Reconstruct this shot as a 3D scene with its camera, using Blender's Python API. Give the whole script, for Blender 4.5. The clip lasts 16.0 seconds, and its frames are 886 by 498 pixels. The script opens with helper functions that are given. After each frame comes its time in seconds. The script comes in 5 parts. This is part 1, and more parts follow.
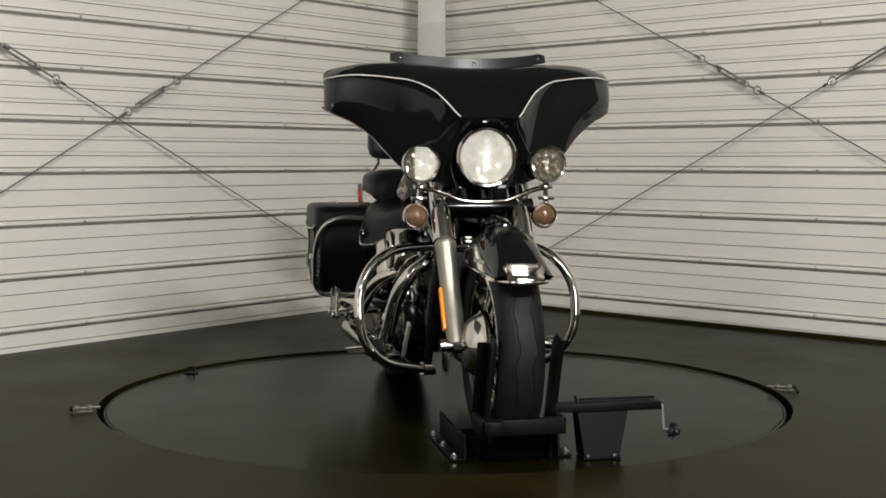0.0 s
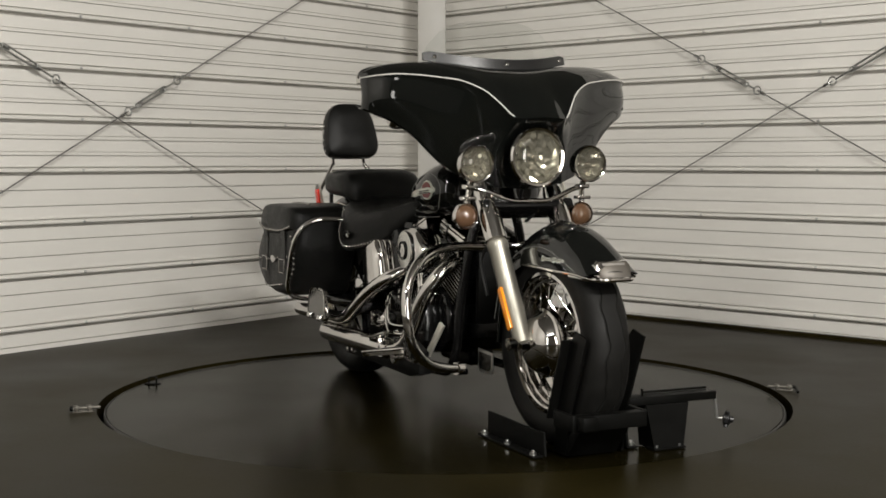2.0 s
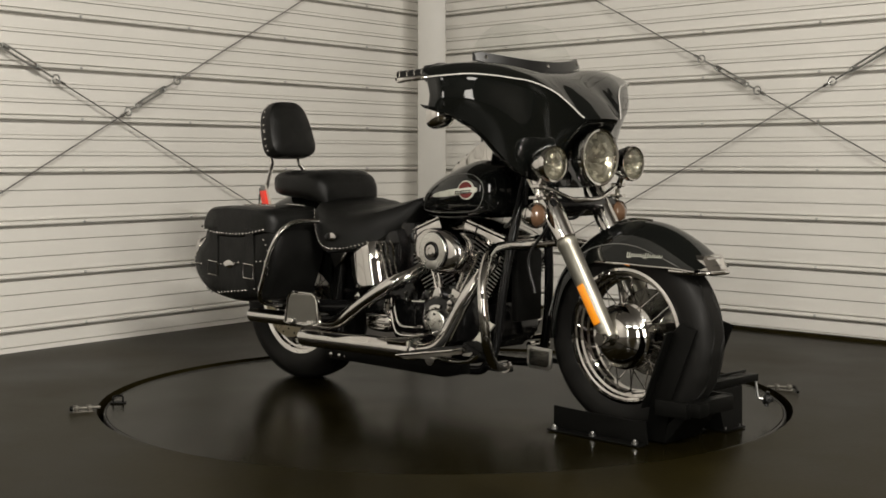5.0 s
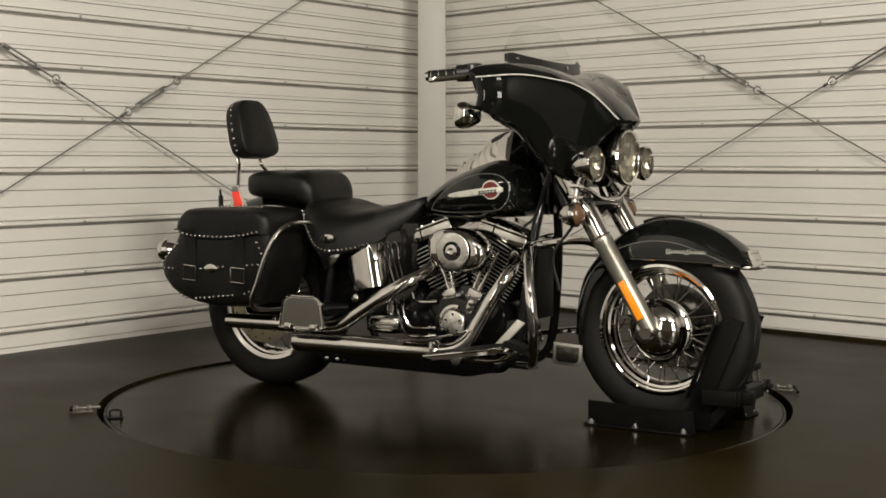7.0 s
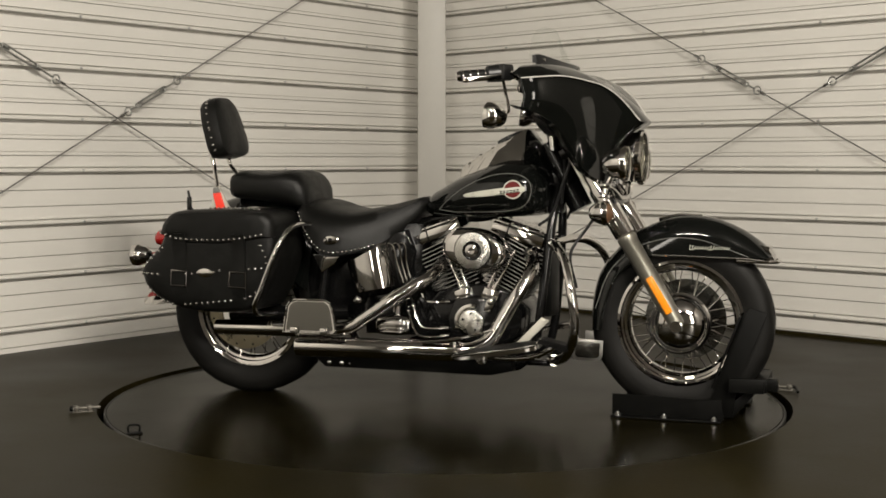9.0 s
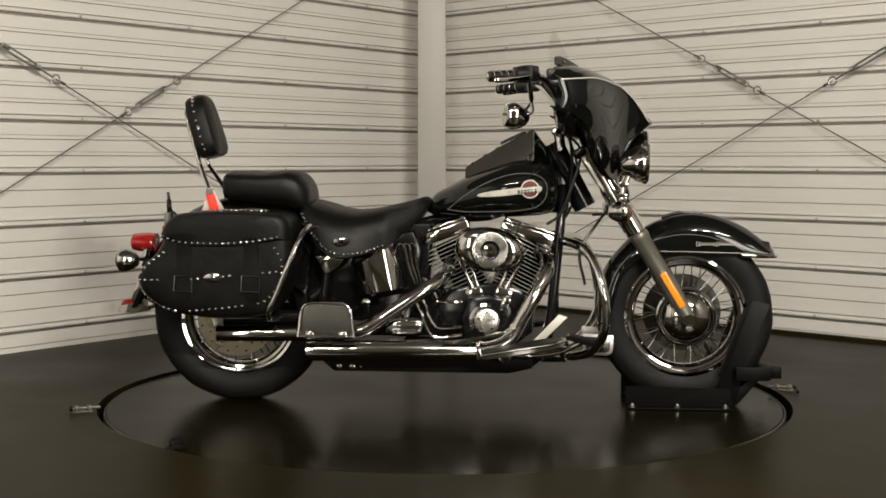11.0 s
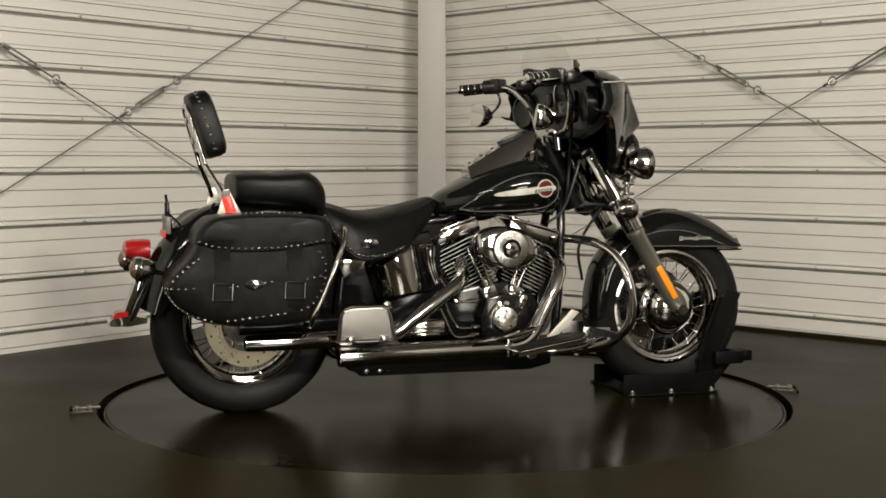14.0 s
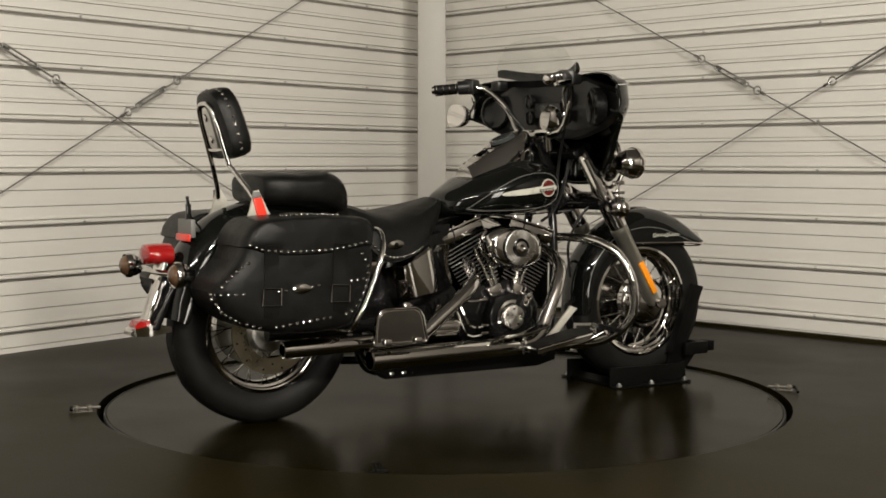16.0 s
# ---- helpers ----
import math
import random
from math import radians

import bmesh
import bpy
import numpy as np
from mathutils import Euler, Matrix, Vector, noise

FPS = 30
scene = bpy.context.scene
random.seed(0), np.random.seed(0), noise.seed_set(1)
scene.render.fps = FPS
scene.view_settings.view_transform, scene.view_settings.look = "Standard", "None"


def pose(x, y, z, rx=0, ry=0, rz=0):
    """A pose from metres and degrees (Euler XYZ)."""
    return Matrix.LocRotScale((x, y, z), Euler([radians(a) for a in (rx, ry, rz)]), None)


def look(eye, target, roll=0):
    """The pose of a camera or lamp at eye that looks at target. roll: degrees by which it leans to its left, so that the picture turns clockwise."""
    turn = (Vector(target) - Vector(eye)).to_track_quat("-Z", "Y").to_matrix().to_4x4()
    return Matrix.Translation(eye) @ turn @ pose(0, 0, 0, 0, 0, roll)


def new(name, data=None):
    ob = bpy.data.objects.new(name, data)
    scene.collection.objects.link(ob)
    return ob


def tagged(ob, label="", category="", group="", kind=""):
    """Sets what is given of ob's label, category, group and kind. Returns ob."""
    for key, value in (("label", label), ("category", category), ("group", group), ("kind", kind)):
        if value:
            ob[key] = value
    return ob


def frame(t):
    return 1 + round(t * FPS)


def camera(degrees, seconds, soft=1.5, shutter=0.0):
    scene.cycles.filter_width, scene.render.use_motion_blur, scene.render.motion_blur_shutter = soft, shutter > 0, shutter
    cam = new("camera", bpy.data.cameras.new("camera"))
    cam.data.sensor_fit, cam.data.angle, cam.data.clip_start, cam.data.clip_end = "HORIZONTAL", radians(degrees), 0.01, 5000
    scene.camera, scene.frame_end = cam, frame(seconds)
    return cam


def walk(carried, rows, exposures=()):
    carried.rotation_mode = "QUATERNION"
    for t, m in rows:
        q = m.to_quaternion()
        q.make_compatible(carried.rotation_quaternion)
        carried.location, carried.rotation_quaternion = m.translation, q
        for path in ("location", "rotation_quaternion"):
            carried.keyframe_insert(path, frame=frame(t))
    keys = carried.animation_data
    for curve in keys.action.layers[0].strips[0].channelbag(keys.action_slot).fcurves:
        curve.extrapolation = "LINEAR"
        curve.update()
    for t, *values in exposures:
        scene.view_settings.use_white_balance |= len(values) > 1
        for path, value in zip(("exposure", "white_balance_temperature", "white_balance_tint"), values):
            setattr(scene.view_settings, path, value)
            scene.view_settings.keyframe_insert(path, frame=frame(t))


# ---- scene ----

# ---- camera: it stands still on a tripod ----
EYE, AIM = (0.000, -4.930, 0.892), (-0.0067, 0.0589, 0.5583)
cam = camera(37.05, 16.0, soft=1.7)
walk(cam, [(0, look(EYE, AIM)), (16, look(EYE, AIM))],
     exposures=[(0, 0.0, 6050, 10), (2, 0.0, 6080, 10), (4, 0.0, 6200, 10), (7, 0.0, 6500, 10), (16, 0.0, 6500, 10)])

# heading of the turntable in degrees, second by second
TURN = [(0, -78.87), (1, -72.21), (2, -65.53), (3, -58.83), (4, -52.10), (5, -45.36), (6, -38.59), (7, -31.81), (8, -25.00), (9, -18.17), (10, -11.32), (11, -4.45), (12, 2.44), (13, 9.35), (14, 16.28), (15, 23.24), (16, 30.21)]


# ---- light ----
world = bpy.data.worlds.new("world")
scene.world = world
world.use_nodes = True
world.node_tree.nodes["Background"].inputs[0].default_value = (0.05, 0.05, 0.05, 1)
world.node_tree.nodes["Background"].inputs[1].default_value = 0.1


def area_lamp(name, eye, target, width, height, watts, colour):
    data = bpy.data.lights.new(name, "AREA")
    data.shape, data.size, data.size_y = "RECTANGLE", width, height
    data.energy, data.color = watts, colour
    ob = new(name, data)
    ob.matrix_world = look(eye, target)
    return ob


WARM = (1.0, 0.93, 0.82)
# two rows of small ceiling spots over the camera, an upright soft box on a stand either side of it
for x in (-2.15, -1.75, -1.35, -0.95):
    area_lamp("lamp_spot_west", (x, -5.3, 3.35), (1.2, 2.3, 1.0), 0.22, 0.12, 23, WARM)
for x in (1.15, 1.60, 2.05, 2.50):
    area_lamp("lamp_spot_east", (x, -5.3, 3.35), (-1.3, 2.0, 1.0), 0.22, 0.12, 79, WARM)
area_lamp("lamp_box_west", (-2.0, -5.1, 1.25), (0.3, 0.0, 0.9), 0.32, 1.7, 17, WARM)
area_lamp("lamp_box_east", (2.0, -5.1, 1.25), (-0.3, 0.0, 0.9), 0.80, 1.8, 58, WARM)
# added fill with no known source: brightens the end wall that the chrome mirrors
area_lamp("fill_south", (0.0, -3.6, 3.45), (0.0, -7.0, 0.9), 2.4, 0.3, 24, WARM)


# ---- materials ----
def material(name, colour, rough=0.5, metal=0.0, coat=0.0, vary=0.25, scale=8.0, fine=120.0, bump=0.0, rough_vary=0.1, spec=0.5, dent=0.0):
    """Principled surface, mottled at two scales in colour, gloss and relief."""
    m = bpy.data.materials.new(name)
    m.use_nodes = True
    nt = m.node_tree
    n, l = nt.nodes, nt.links
    b = n["Principled BSDF"]
    tc = n.new("ShaderNodeTexCoord")
    big, small = n.new("ShaderNodeTexNoise"), n.new("ShaderNodeTexNoise")
    for nz, sc, de in ((big, scale, 4), (small, fine, 3)):
        nz.inputs["Scale"].default_value, nz.inputs["Detail"].default_value = sc, de
        l.new(tc.outputs["Object"], nz.inputs["Vector"])
    mix = n.new("ShaderNodeMath")
    mix.operation = "MULTIPLY_ADD"
    l.new(big.outputs[0], mix.inputs[0])
    mix.inputs[1].default_value = 0.65
    half = n.new("ShaderNodeMath")
    half.operation = "MULTIPLY"
    half.inputs[1].default_value = 0.15
    l.new(small.outputs[0], half.inputs[0])
    l.new(half.outputs[0], mix.inputs[2])
    ramp = n.new("ShaderNodeMapRange")
    ramp.inputs["From Min"].default_value, ramp.inputs["From Max"].default_value = 0.3, 0.7
    l.new(mix.outputs[0], ramp.inputs["Value"])
    col = n.new("ShaderNodeMix")
    col.data_type = "RGBA"
    col.inputs[6].default_value = (*[c * (1 - vary) for c in colour], 1)
    col.inputs[7].default_value = (*[min(1, c * (1 + vary)) for c in colour], 1)
    l.new(ramp.outputs[0], col.inputs[0])
    l.new(col.outputs[2], b.inputs["Base Color"])
    rr = n.new("ShaderNodeMapRange")
    rr.inputs["To Min"].default_value, rr.inputs["To Max"].default_value = max(0.01, rough - rough_vary), min(1, rough + rough_vary)
    l.new(ramp.outputs[0], rr.inputs["Value"])
    l.new(rr.outputs[0], b.inputs["Roughness"])
    b.inputs["Metallic"].default_value, b.inputs["Coat Weight"].default_value = metal, coat
    b.inputs["Coat Roughness"].default_value = 0.03
    b.inputs["Specular IOR Level"].default_value = spec
    if bump:
        bp = n.new("ShaderNodeBump")
        bp.inputs["Strength"].default_value, bp.inputs["Distance"].default_value = bump, 0.004
        l.new(small.outputs[0], bp.inputs["Height"])
        l.new(bp.outputs[0], b.inputs["Normal"])
        if dent:
            soft_ = n.new("ShaderNodeBump")
            soft_.inputs["Strength"].default_value, soft_.inputs["Distance"].default_value = dent, 0.02
            l.new(big.outputs[0], soft_.inputs["Height"])
            l.new(soft_.outputs[0], bp.inputs["Normal"])
    return m


PANEL = material("painted_steel_siding", (0.73, 0.71, 0.665), 0.45, vary=0.05, scale=1.2, fine=60, bump=0.03)
COLUMN = material("grey_painted_column", (0.47, 0.455, 0.42), 0.5, vary=0.04)
FLOOR = material("black_painted_floor", (0.0175, 0.0138, 0.0042), 0.36, vary=0.5, scale=1.6, fine=90, bump=0.10, rough_vary=0.08, spec=0.03)
DISC = material("black_turntable_paint", (0.0090, 0.0072, 0.0021), 0.24, vary=0.5, scale=2.2, fine=110, bump=0.08, rough_vary=0.07, spec=0.035)
CEIL = material("dark_unseen_ceiling", (0.12, 0.115, 0.105), 0.6, vary=0.06)
# for added walls out of view: dark so the black paint mirrors less light
DULLWALL = material("dark_unseen_wall", (0.20, 0.185, 0.165), 0.6, vary=0.08, scale=2)
PITMAT = material("pit_black", (0.01, 0.01, 0.01), 0.8)
ZINC = material("galvanised_steel", (0.55, 0.55, 0.54), 0.35, metal=1.0, vary=0.15)
CABLE = material("steel_cable", (0.26, 0.25, 0.24), 0.45, metal=0.7, vary=0.2, fine=500)


# ---- mesh helpers ----
def finish(name, bm, mat, smooth=True):
    me = bpy.data.meshes.new(name)
    if bm.faces:
        bmesh.ops.recalc_face_normals(bm, faces=bm.faces[:])
    for f in bm.faces:
        f.smooth = smooth
    bm.to_mesh(me)
    bm.free()
    me.materials.append(mat)
    if smooth:
        me.set_sharp_from_angle(angle=radians(38))
    return me


def part(name, bm, mat, parent=None, label="", smooth=True):
    ob = new(name, finish(name, bm, mat, smooth))
    if parent is not None:
        ob.parent = parent
    if label:
        tagged(ob, label)
    return ob


def thing(name, label, category, group="", kind="", at=(0, 0, 0)):
    ob = new(name)
    ob.location = at
    ob.empty_display_size = 0.1
    return tagged(ob, label, category, group, kind)


def V(*a):
    return Vector(a)


def box(bm, lo, hi, bevel=0.0, m=None):
    r = bmesh.ops.create_cube(bm, size=1.0)
    vs = r["verts"]
    for v in vs:
        v.co = Vector([lo[i] + (v.co[i] + 0.5) * (hi[i] - lo[i]) for i in range(3)])
    if bevel:
        es = list({e for v in vs for e in v.link_edges})
        out = bmesh.ops.bevel(bm, geom=es, offset=bevel, segments=2, affect="EDGES", profile=0.5)
        vs = list({v for f in out["faces"] for v in f.verts} | {v for v in vs if v.is_valid})
    if m is not None:
        for v in vs:
            v.co = m @ v.co
    return bm


def frame_of(d):
    d = d.normalized()
    a = Vector((0, 0, 1)) if abs(d.z) < 0.9 else Vector((1, 0, 0))
    s = d.cross(a).normalized()
    return s, d.cross(s).normalized()


def skin(bm, rings, closed=True, caps=True):
    """Faces between rings of points."""
    rows = [[bm.verts.new(q) for q in ring] for ring in rings]
    n = len(rows[0])
    for a, b in zip(rows, rows[1:]):
        for i in range(n if closed else n - 1):
            j = (i + 1) % n
            try:
                bm.faces.new((a[i], a[j], b[j], b[i]))
            except ValueError:
                pass
    if caps and closed:
        for row in (rows[0], rows[-1]):
            try:
                bm.faces.new(row)
            except ValueError:
                pass
    return rows


def rod(bm, p, q, r0, r1=None, seg=14):
    p, q = Vector(p), Vector(q)
    r1 = r0 if r1 is None else r1
    s, u = frame_of(q - p)
    ring = lambda c, r: [c + r * (math.cos(2 * math.pi * k / seg) * s + math.sin(2 * math.pi * k / seg) * u) for k in range(seg)]
    skin(bm, [ring(p, r0), ring(q, r1)])
    return bm


def lathe(bm, c, axis, profile, seg=28, caps=True):
    """profile: (distance along the axis, radius)."""
    c, axis = Vector(c), Vector(axis).normalized()
    s, u = frame_of(axis)
    rings = [[c + d * axis + max(r, 0.0004) * (math.cos(2 * math.pi * k / seg) * s + math.sin(2 * math.pi * k / seg) * u) for k in range(seg)]
             for d, r in profile]
    skin(bm, rings, caps=caps)
    return bm


def spline(pts, n=8):
    """Smooth curve through points."""
    P = [Vector(q) for q in pts]
    P = [P[0] * 2 - P[1]] + P + [P[-1] * 2 - P[-2]]
    out = []
    for i in range(1, len(P) - 2):
        a, b, c, d = P[i - 1:i + 3]
        for k in range(n):
            t = k / n
            out.append(0.5 * ((2 * b) + (c - a) * t + (2 * a - 5 * b + 4 * c - d) * t * t + (3 * b - a - 3 * c + d) * t ** 3))
    out.append(P[-2])
    return out


def tube(bm, pts, r, seg=12, n=8, smooth=True, r_end=None, flat=1.0):
    """A pipe along a path; flat squeezes it along its second axis."""
    path = spline(pts, n) if smooth else [Vector(q) for q in pts]
    d0 = (path[1] - path[0]).normalized()
    s, u = frame_of(d0)
    rings = []
    for i, q in enumerate(path):
        d = (path[min(i + 1, len(path) - 1)] - path[max(i - 1, 0)]).normalized()
        s = (s - d * s.dot(d)).normalized()
        u = d.cross(s)
        rad = r if r_end is None else r + (r_end - r) * i / (len(path) - 1)
        rings.append([q + rad * (math.cos(2 * math.pi * k / seg) * s + flat * math.sin(2 * math.pi * k / seg) * u) for k in range(seg)])
    skin(bm, rings)
    return bm


def torus(bm, c, axis, R, r, seg=40, sec=10, squash=1.0):
    c, axis = Vector(c), Vector(axis).normalized()
    s, u = frame_of(axis)
    rows = []
    for i in range(seg):
        a = 2 * math.pi * i / seg
        out = math.cos(a) * s + math.sin(a) * u
        rows.append([bm.verts.new(c + out * (R + r * math.cos(2 * math.pi * k / sec)) + axis * (squash * r * math.sin(2 * math.pi * k / sec)))
                     for k in range(sec)])
    for i in range(seg):
        a, b = rows[i], rows[(i + 1) % seg]
        for k in range(sec):
            bm.faces.new((a[k], a[(k + 1) % sec], b[(k + 1) % sec], b[k]))
    return bm


def slab(bm, outline, y0, y1, bevel=0.0):
    """A plate cut to an outline in x and z, from y0 to y1."""
    a = [bm.verts.new((x, y0, z)) for x, z in outline]
    b = [bm.verts.new((x, y1, z)) for x, z in outline]
    fs = [bm.faces.new(a), bm.faces.new(b[::-1])]
    n = len(a)
    for i in range(n):
        fs.append(bm.faces.new((a[i], b[i], b[(i + 1) % n], a[(i + 1) % n])))
    if bevel:
        es = list({e for f in fs[:2] for e in f.edges})
        bmesh.ops.bevel(bm, geom=es, offset=bevel, segments=2, affect="EDGES", profile=0.5)
    return bm


def B():
    return bmesh.new()


# ---- structure ----
CORNER = V(-0.084, 3.60, 0)
DIR_W = V(-math.sin(radians(37.0)), -math.cos(radians(37.0)), 0)   # along the west cladding, away from the corner
DIR_E = V(math.sin(radians(45.0)), -math.cos(radians(45.0)), 0)
GROUND = 0.012
CEILING = 3.6
BAY = 0.2425
RIB0 = 0.096      # lower edge of the lowest major rib
HOLE = 1.268


def clad(name, origin, along, inward, length, label):
    """A wall of horizontal ribbed sheets: each bay a sheet with one major rib and slots for two small ones."""
    w = B()
    o = origin - inward * 0.06
    ring = lambda z: [o + V(0, 0, z), o + along * length + V(0, 0, z), o + along * length - inward * 0.10 + V(0, 0, z), o - inward * 0.10 + V(0, 0, z)]
    skin(w, [ring(-0.1), ring(CEILING)])
    wall = tagged(part(name, w, PANEL, smooth=False), label, "wall", kind="structure")
    # height within the bay and how far it stands out; deep slots draw the ribs' shade lines, set higher on the low
    # sheets
    rib = [(0.000, 0.0), (0.0005, -0.042), (0.0135, -0.042), (0.0140, 0.008), (0.017, 0.014), (0.028, 0.014), (0.033, 0.006), (0.0335, -0.020), (0.0385, -0.020), (0.0390, 0.0)]
    shade_slot = lambda z, w, d: [(z - 0.0005, 0.0), (z, -d), (z + w, -d), (z + w + 0.0005, 0.0)]
    small = {"low": shade_slot(0.1075, 0.0030, 0.020) + shade_slot(0.1805, 0.0030, 0.020),
             "mid": shade_slot(0.0970, 0.0030, 0.020) + shade_slot(0.1730, 0.0030, 0.020),
             "high": shade_slot(0.0900, 0.0030, 0.020) + shade_slot(0.1090, 0.0018, 0.008) + shade_slot(0.1660, 0.0030, 0.020) + shade_slot(0.1850, 0.0018, 0.008)}
    sheets = {}
    for kind, lines in small.items():
        prof = rib + lines + [(BAY - 0.0005, 0.0)]
        b = B()
        rows = [[b.verts.new(along * s + inward * d + V(0, 0, z)) for z, d in prof] for s in (0, length)]
        for i in range(len(prof) - 1):
            b.faces.new((rows[0][i], rows[0][i + 1], rows[1][i + 1], rows[1][i]))
        sheets[kind] = finish("panel", b, PANEL, smooth=False)
    sb = B()
    lathe(sb, (0, 0, 0), inward, [(0, 0.008), (0.002, 0.008), (0.002, 0.0048), (0.006, 0.0048), (0.007, 0.003)], 8)
    sme = finish("screw", sb, ZINC)
    k = -1
    while RIB0 + k * BAY < CEILING - BAY:
        z = RIB0 + k * BAY
        if k >= 0:
            ob = new("panel", sheets["low" if k < 2 else "mid" if k == 2 else "high"])
            ob.parent = wall
            ob.location = origin + V(0, 0, z)
            if k < 8:
                for s in SCREWS:
                    sc = new("screw", sme)
                    sc.parent = wall
                    sc.location = origin + along * s + inward * 0.016 + V(0, 0, z + 0.021)
        else:
            # the cut sheet at the foot keeps one such shade slot
            lowp = [(0.012, 0.0), (0.0345, 0.0), (0.035, -0.014), (0.038, -0.014), (0.0385, 0.0), (RIB0 - 0.001, 0.0)]
            lb = B()
            rows = [[lb.verts.new(along * s + inward * d + V(0, 0, zz)) for zz, d in lowp] for s in (0, length)]
            for i in range(len(lowp) - 1):
                lb.faces.new((rows[0][i], rows[0][i + 1], rows[1][i + 1], rows[1][i]))
            ob = new("panel", finish("panel_foot", lb, PANEL, smooth=False))
            ob.parent = wall
            ob.location = origin
        k += 1
    return wall


SCREWS = [0.66, 1.365, 2.07, 2.75, 3.43]
IN_W = V(-DIR_W.y, DIR_W.x, 0)
IN_W = IN_W if IN_W.dot(V(0, 0, 0) - CORNER) > 0 else -IN_W
IN_E = V(-DIR_E.y, DIR_E.x, 0)
IN_E = IN_E if IN_E.dot(V(0, 0, 0) - CORNER) > 0 else -IN_E
LEN_W = (-3.5 - CORNER.x) / DIR_W.x
LEN_E = (3.5 - CORNER.x) / DIR_E.x
wall_west = clad("wall_west", CORNER, DIR_W, IN_W, LEN_W, "off-white ribbed steel siding wall with horizontal ribs")
wall_east = clad("wall_east", CORNER, DIR_E, IN_E, LEN_E, "off-white ribbed steel siding wall with dark base strip")

# the base strip of the east wall
b = B()
o = CORNER + IN_E * 0.002
ring = lambda z, d: [o + DIR_E * 0.05 + V(0, 0, z), o + DIR_E * LEN_E + V(0, 0, z), o + DIR_E * LEN_E + IN_E * d + V(0, 0, z), o + DIR_E * 0.05 + IN_E * d + V(0, 0, z)]
skin(b, [ring(GROUND, 0.03), ring(0.030, 0.026)])
tagged(part("baseboard", b, FLOOR, smooth=False), "black rubber strip along the wall foot", "baseboard", kind="structure")

# steel column in the corner
b = B()
mcol = Matrix.Translation(CORNER + V(0.005, -0.52, 0)) @ pose(0, 0, 0, 0, 0, 1.0)
box(b, (-0.083, -0.083, 0), (0.083, 0.083, CEILING), 0.006, mcol)
tagged(part("corner_column", b, COLUMN), "light grey square steel column in the corner", "column", kind="structure")

# floor with a round opening, the pit under it and the unseen closing walls
b = B()
seg = 128
inner = [V(HOLE * math.cos(2 * math.pi * k / seg), HOLE * math.sin(2 * math.pi * k / seg), GROUND) for k in range(seg)]
low = [q - V(0, 0, 0.08) for q in inner]
outer = []
for q in inner:
    s = 7.4 / max(abs(q.x), abs(q.y))
    outer.append(V(q.x * s, q.y * s, GROUND))
skin(b, [low, inner, outer], caps=False)
tagged(part("floor", b, FLOOR, smooth=False), "dark brown-black painted floor with faint scuffs", "floor", kind="structure")
b = B()
lathe(b, (0, 0, -0.09), (0, 0, 1), [(0, 1.4), (0.01, 1.4)], 64)
tagged(part("pit_bottom", b, PITMAT, smooth=False), "dark pit under the turntable", "pit", kind="structure")

# ceiling added out of view; its dark tone limits what the bike mirrors
b = B()
box(b, (-7.4, -7.4, CEILING), (7.4, 7.4, CEILING + 0.1))
tagged(part("ceiling", b, CEIL, smooth=False), "unseen dark ceiling added to close the room", "ceiling", kind="structure")
# added, out of view: west pale, the others dark, to shape the bike's reflections
for nm, lo, hi in (("wall_side_west", (-3.6, -7.0, 0), (-3.5, -0.9, CEILING)), ("wall_side_east", (3.5, -7.0, 0), (3.6, 0.1, CEILING)),
                   ("wall_south", (-3.6, -7.1, 0), (3.6, -7.0, CEILING))):
    b = B()
    box(b, lo, hi)
    tagged(part(nm, b, PANEL if nm == "wall_side_west" else DULLWALL, smooth=False), "unseen wall added to close the room", "wall", kind="structure")


GREYPART0 = material("grey_edge_steel", (0.055, 0.052, 0.046), 0.6, vary=0.7, scale=5, fine=60)


# ---- turntable ----
def turntable():
    t = thing("turntable", "round black-painted turntable disc set in the floor", "turntable")
    b = B()
    lathe(b, (0, 0, 0), (0, 0, 1), [(-0.03, 1.232), (-0.004, 1.236), (0, 1.234)], 128)
    part("disc", b, DISC, t)
    b = B()
    lathe(b, (0, 0, 0), (0, 0, 1), [(-0.03, 1.2362), (-0.0005, 1.2370), (0.0025, 1.2405), (-0.002, 1.2450), (-0.03, 1.2450)], 128, caps=False)
    part("rim_band", b, GREYPART0, t, "grey edge band")
    return t


table = turntable()


# ---- the motorcycle's materials ----
BLACK = material("gloss_black_paint", (0.004, 0.0045, 0.004), 0.06, coat=0.10, vary=0.1, rough_vary=0.02, spec=0.42)
CHROME = material("chrome", (0.63, 0.61, 0.585), 0.06, metal=1.0, vary=0.06, rough_vary=0.03)
BRUSHED = material("brushed_steel", (0.62, 0.61, 0.58), 0.38, metal=1.0, vary=0.10, fine=300)
ALU = material("satin_fork_alloy", (0.30, 0.288, 0.245), 0.42, metal=0.8, vary=0.10, fine=200)
LEATHER = material("black_leather", (0.0062, 0.0062, 0.0056), 0.42, vary=0.3, scale=14, fine=420, bump=0.22, rough_vary=0.08, spec=0.19, dent=0.16)
RUBBER = material("tyre_rubber", (0.0065, 0.0062, 0.0055), 0.62, vary=0.25, scale=20, fine=260, bump=0.15, spec=0.2)
DARK = material("black_engine_enamel", (0.005, 0.005, 0.005), 0.20, vary=0.2, bump=0.02, spec=0.35)
PLASTIC = material("black_trim_plastic", (0.007, 0.007, 0.007), 0.4, vary=0.15, bump=0.05)
